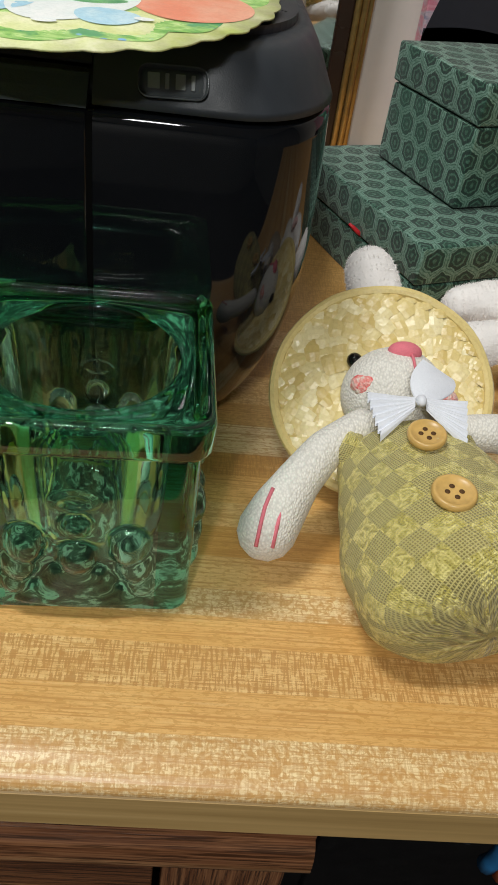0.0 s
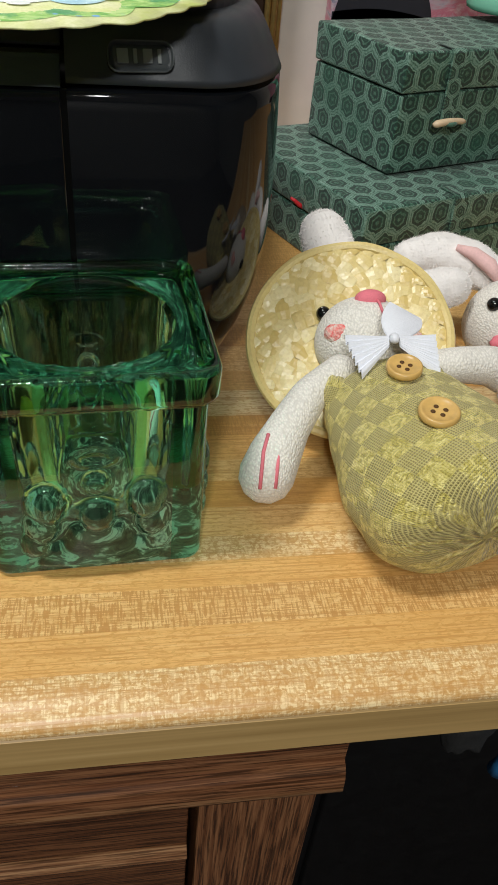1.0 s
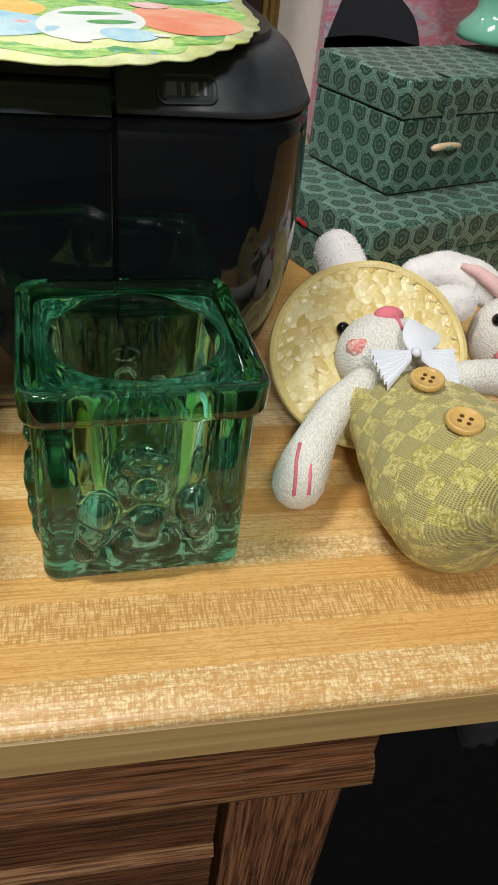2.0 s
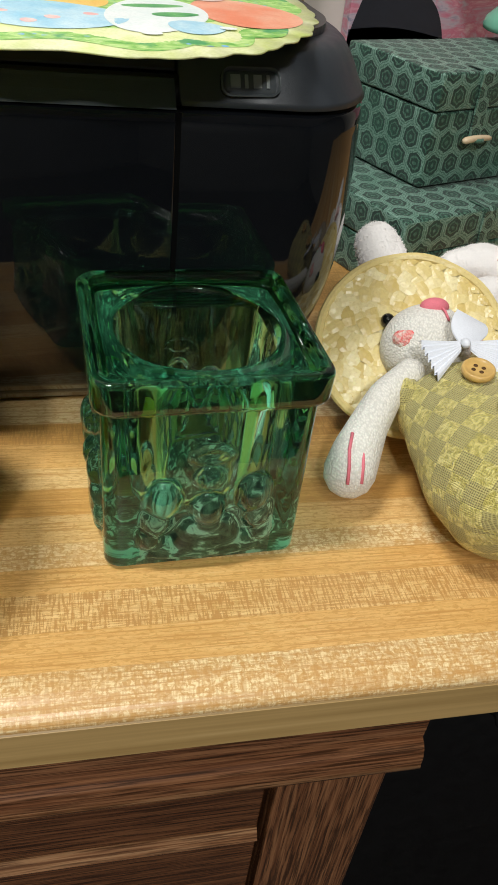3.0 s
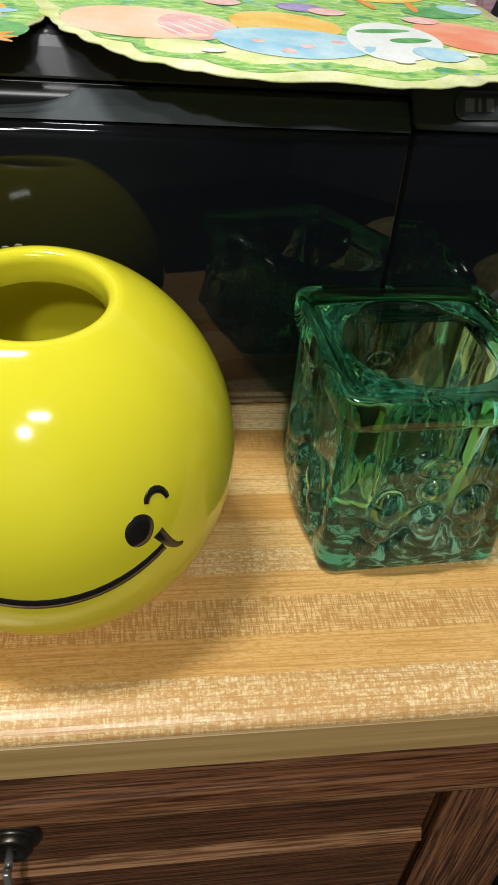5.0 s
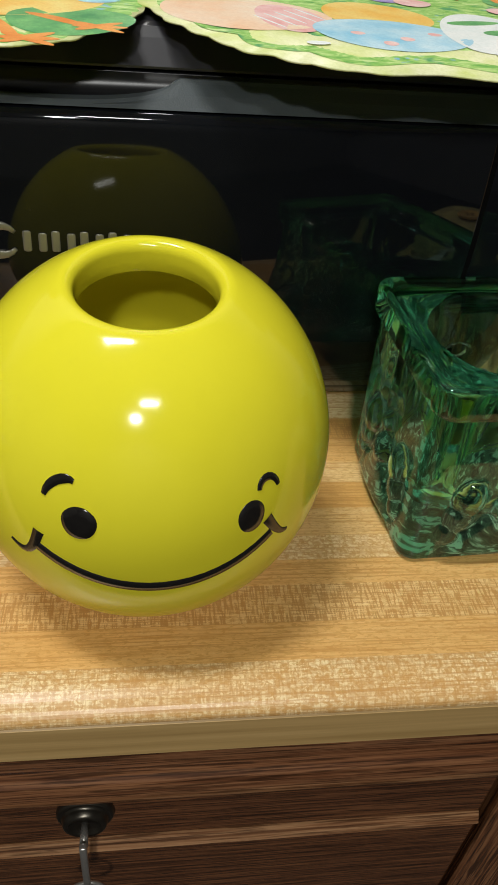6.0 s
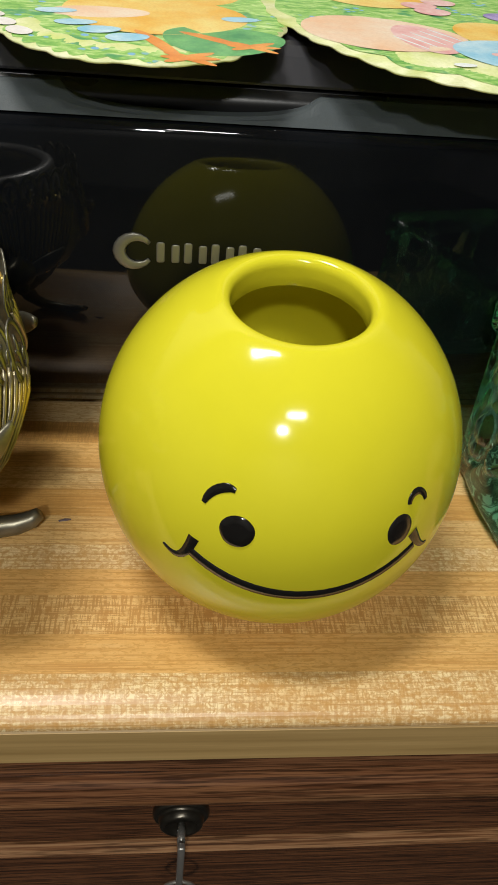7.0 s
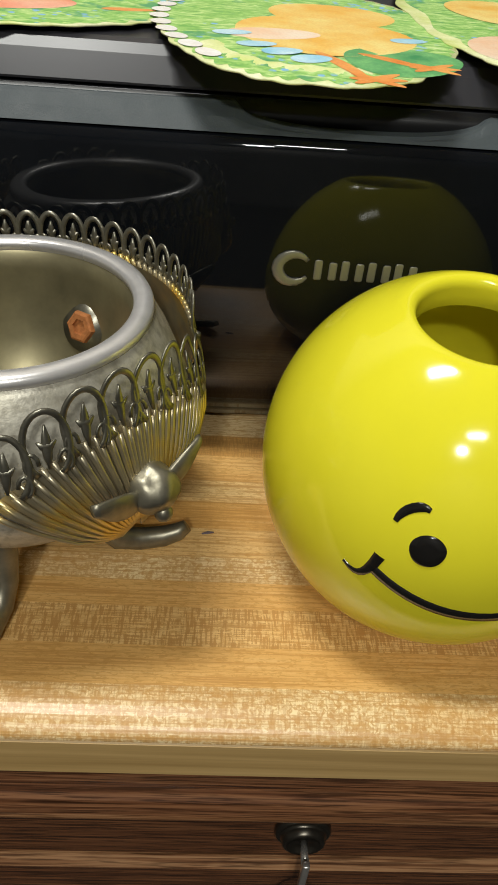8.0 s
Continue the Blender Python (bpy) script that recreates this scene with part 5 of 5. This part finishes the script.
for row in range(6):
    r = 0.0285 - 0.0004 * row if row < 5 else 0.020
    plait_ring(bm, r, 26, 0.7 if row % 2 else -0.7, 0.0050, -0.003 - 0.0035 * row, 0.3 * row)
lathe(bm, [(0.0290, -0.0010), (0.0280, -0.0140), (0.0240, -0.0190), (0.0100, -0.0210), (0.0, -0.0212)], 48)
bm.transform(inv.inverted() @ HAT)
crown = part("crown", bm, STRAW, hat, "", False)
crown.matrix_parent_inverse = inv

# ---- silver bowl ----
SX, SY = -0.3022, 0.0108
bowl = empty("silver_bowl", "tarnished silver footed bowl with pierced fan panels", "bowl", (SX, SY, 0))
bowl.scale = (0.97, 0.97, 1.035)
bm = bmesh.new()
lathe(bm, [(0.0, 0.0400), (0.028, 0.0405), (0.042, 0.0460), (0.0520, 0.0560), (0.0568, 0.0680), (0.0560, 0.0800), (0.0500, 0.0940), (0.0462, 0.1005), (0.0448, 0.1022), (0.0435, 0.1030), (0.0405, 0.1030)], 96)
bmesh.ops.remove_doubles(bm, verts=bm.verts, dist=1e-6)
part("basin", bm, SILVER, bowl, "dull grey silver basin")
bm = bmesh.new()
lathe(bm, [(0.0405, 0.1030), (0.0388, 0.1015), (0.0386, 0.0960), (0.0378, 0.0880), (0.0350, 0.0740), (0.0290, 0.0620), (0.0190, 0.0535), (0.0080, 0.0508), (0.0, 0.0505)], 96)
bmesh.ops.remove_doubles(bm, verts=bm.verts, dist=1e-6)
part("inner_dish", bm, TARNISH_DARKENED, bowl, "brassy tarnished inside, darkened for the dim room it reflects")
bm = bmesh.new()
lathe(bm, [(0.0395, 0.1020), (0.0388, 0.1036), (0.0390, 0.1049), (0.0402, 0.1057), (0.0428, 0.1059), (0.0446, 0.1053), (0.0453, 0.1040), (0.0450, 0.1026), (0.0440, 0.1018)], 96)
part("rim", bm, BRIGHT_SILVER, bowl, "bright rounded silver rim")


def wall_r(z):
    """Radius just outside the basin, where the fans lie."""
    steps = [(0.020, 0.036), (0.0420, 0.0500), (0.0600, 0.0590), (0.0750, 0.0605), (0.0900, 0.0575), (0.1000, 0.0545), (0.1200, 0.0530)]
    for (za, ra), (zb, rb) in zip(steps, steps[1:]):
        if z <= zb:
            return ra + (rb - ra) * max(0.0, z - za) / (zb - za)
    return 0.0530


def on_fan(az, z, lift=0.0):
    r = wall_r(z) + lift
    return Vector((r * math.cos(az), r * math.sin(az), z))


FAN_LOW = 0.0580


def fan_panel(az0, drop=0.014, high=0.0925):
    """A fan of ribs under a pierced scroll border, lying on the basin."""
    def edge(f):
        return high - drop * abs(f) ** 2.2

    plate = bmesh.new()
    rows_ = [[on_fan(az0 + f * (0.07 + 0.66 * t ** 0.8), FAN_LOW - 0.008 * abs(f) * (1 - t) + (edge(f) - FAN_LOW) * t, lift) for f in [i / 24 * 2 - 1 for i in range(25)]] for lift in (0.0004,) for t in [j / 8 for j in range(9)]]
    loft(plate, rows_, False, False, False)
    fan_ = part("fan_panel", plate, GLINT_SILVER, bowl, "silver fan panel with a gold reflection painted in")
    n = 58
    for k in range(n):
        f = k / (n - 1) * 2 - 1
        top = edge(f) + (0.0016 if k % 2 else -0.0014)
        pts = []
        for j in range(9):
            t = j / 8
            pts.append(on_fan(az0 + f * (0.07 + 0.66 * t ** 0.8), FAN_LOW - 0.008 * abs(f) * (1 - t) + (top - FAN_LOW) * t, 0.0006 + 0.0008 * t))
        bm_ = bmesh.new()
        tube(bm_, pts, [0.0003 + 0.0006 * j / 8 for j in range(9)], 6)
        part("rib", bm_, GLINT_SILVER, fan_)
    back = math.sin(az0) > 0
    m = 12 if back else 8
    for k in range(m):
        f = (k + 0.5) / m * 2 - 1
        az = az0 + f * (0.86 if back else 0.74)
        zb = edge(f) - 0.001
        w, h = 0.80 / m, 0.0125 if back else 0.0172

        def at(u, v, l=0.0020):
            return on_fan(az + u * w, zb + v * h, l + 0.0008 * v)

        def strap(points, widths):
            """A flat strip of sheet metal lying along the basin."""
            pts_ = [at(u, v) for u, v in points]
            loops_ = []
            for q, p_ in enumerate(pts_):
                d_ = (pts_[min(q + 1, len(pts_) - 1)] - pts_[max(q - 1, 0)]).normalized()
                n_ = Vector((p_.x, p_.y, 0)).normalized()
                s2_ = d_.cross(n_).normalized() * (widths[q] if isinstance(widths, list) else widths) * 0.5
                loops_.append([p_ - s2_, p_ - s2_ * 0.7 + n_ * 0.0005, p_ + s2_ * 0.7 + n_ * 0.0005, p_ + s2_, p_ - n_ * 0.0003])
            loft(scroll, loops_)

        scroll = bmesh.new()
        strap([(1.02 * math.cos(a), 0.45 + 0.53 * math.sin(a)) for a in [math.radians(-58 + 296 * q / 22) for q in range(23)]], 0.0019)
        strap([(0, 0.10), (0, 0.26), (0, 0.42), (0, 0.58), (0, 0.76)], [0.0008, 0.0022, 0.0030, 0.0022, 0.0006])
        strap([(-0.42, 0.52), (-0.2, 0.44), (0, 0.42), (0.2, 0.44), (0.42, 0.52)], [0.0006, 0.0020, 0.0026, 0.0020, 0.0006])
        for s_ in (-1, 1):
            strap([(s_ * (0.74 - 0.30 * math.cos(a)), 0.18 + 0.17 * math.sin(a)) for a in [q * 0.55 for q in range(9)]], 0.0012)
        part("pierced_scroll", scroll, SCROLL, fan_, "flat pierced silver scrollwork")


FANS = [math.radians(-41 + 90 * k) for k in range(4)]
FEET = [math.radians(a) for a in (11, 98, 185, 258)]
for az, foot_az in zip(FANS, FEET):
    fan_panel(az, *((0.001, 0.0975) if math.sin(az) > 0 else (0.014, 0.0925)))
    bm = bmesh.new()
    hub = on_fan(az, 0.0715, 0.001)
    tang = Vector((-math.sin(az), math.cos(az), 0))
    rad = Vector((math.cos(az), math.sin(az), 0))
    blob(bm, hub + rad * 0.002, (0.0078, 0.0078, 0.0074), None, 0, 32, 22, 0.16, 190)
    for s_ in (-1, 1):
        leaf_ = []
        reach = 0.019 if s_ < 0 else 0.016
        for i in range(11):
            t = i / 10
            c = hub + tang * s_ * (0.003 + reach * t) + rad * (0.002 + 0.003 * math.sin(t * 2) - 0.002 * t) + Vector((0, 0, (0.0070 if s_ < 0 else 0.0085) * t - 0.001))
            hh = 0.0020 + 0.0026 * math.sin(math.pi * min(1.0, t * 1.05)) ** 0.8
            leaf_.append([c + Vector((0, 0, hh * math.sin(a) * (1.25 if math.sin(a) < 0 else 0.75))) + rad * 0.0013 * math.cos(a) for a in [2 * math.pi * k / 12 for k in range(12)]])
        loft(bm, leaf_, True, True, True, 1)
    blob(bm, hub + rad * 0.007 - Vector((0, 0, 0.006)), (0.0028, 0.0028, 0.0028), None, 1, 14, 10)
    part("leaf_boss", bm, [BUD, BUD], bowl, "rounded silver bud with two leaves")
    bm = bmesh.new()
    out_ = Vector((math.cos(foot_az), math.sin(foot_az), 0))
    tube(bm, [out_ * r + Vector((0, 0, z)) for r, z in ((0.022, 0.0440), (0.0225, 0.0270), (0.025, 0.0130), (0.031, 0.0062), (0.040, 0.0042), (0.049, 0.0044), (0.0550, 0.0062), (0.0580, 0.0085))],
         [0.0052, 0.0050, 0.0048, 0.0046, 0.0043, 0.0040, 0.0035, 0.0026], 12)
    for v in bm.verts:
        v.co.z = max(v.co.z, 0.0002)
    part("foot", bm, BUD, bowl, "curled dark silver foot")
bm = bmesh.new()
nut_az = math.radians(60)
M = Matrix.Translation((0.0362 * math.cos(nut_az), 0.0362 * math.sin(nut_az), 0.0800)) @ Vector((-math.cos(nut_az), -math.sin(nut_az), 0.34)).to_track_quat("Z", "Y").to_matrix().to_4x4()
lathe(bm, [(0.0, 0.0), (0.0085, 0.0), (0.0085, 0.0010), (0.0, 0.0010)], 28)
bm.transform(M)
part("washer", bm, SCROLL, bowl, "dark stained washer")
bm = bmesh.new()
lathe(bm, [(0.0056, 0.0010), (0.0054, 0.0028), (0.0046, 0.0032), (0.0028, 0.0032), (0.0026, 0.0022), (0.0, 0.0022)], 6)
bm.transform(M)
part("nut", bm, RUST, bowl, "rusty hexagonal nut", False)

# pencil mark on the laminate
bm = bmesh.new()
tube(bm, [(-0.2410, 0.0262, 0.0001), (-0.2385, 0.0270, 0.0001), (-0.2362, 0.0272, 0.0001)], [0.0005, 0.0009, 0.0004], 6)
for v in bm.verts:
    v.co.z = 0.0002 + max(0.0, v.co.z) * 0.3
part("ink_mark", bm, FAINT_INK, None, "short dark ink mark on the desk", category="mark")

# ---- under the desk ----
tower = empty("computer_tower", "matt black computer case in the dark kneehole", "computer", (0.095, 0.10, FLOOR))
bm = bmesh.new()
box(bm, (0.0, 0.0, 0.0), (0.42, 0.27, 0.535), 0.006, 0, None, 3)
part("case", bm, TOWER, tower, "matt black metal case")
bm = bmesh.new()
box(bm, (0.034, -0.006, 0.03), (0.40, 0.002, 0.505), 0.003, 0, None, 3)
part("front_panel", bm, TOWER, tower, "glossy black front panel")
bag = empty("strap_bag", "black mesh bag with blue and orange straps hanging under the desk", "bag", (0.130, -0.020, -0.0304))
bm = bmesh.new()
blob(bm, (0.0, 0.006, -0.060), (0.013, 0.012, 0.030), None, 0, 24, 16, 0.2, 90)
tube(bm, [(0.0, 0.006, 0.0), (0.0, 0.006, -0.034)], 0.004, 8)
part("mesh_pouch", bm, NET, bag, "black mesh pouch")
for k, (dx, mt, low) in enumerate(((0.014, BLUE, 0.094), (0.024, ORANGE, 0.104), (0.033, BLUE, 0.110), (0.043, ORANGE, 0.100))):
    bm = bmesh.new()
    pts = [(dx + 0.012 * t - 0.008 * t * t, -0.004 - 0.006 * math.sin(3 * t), -low * t) for t in [i / 12 for i in range(13)]]
    tube(bm, pts, [0.0046 + 0.0008 * math.sin(5 * t) for t in range(13)], 10)
    part("strap", bm, mt, bag, "woven strap end")
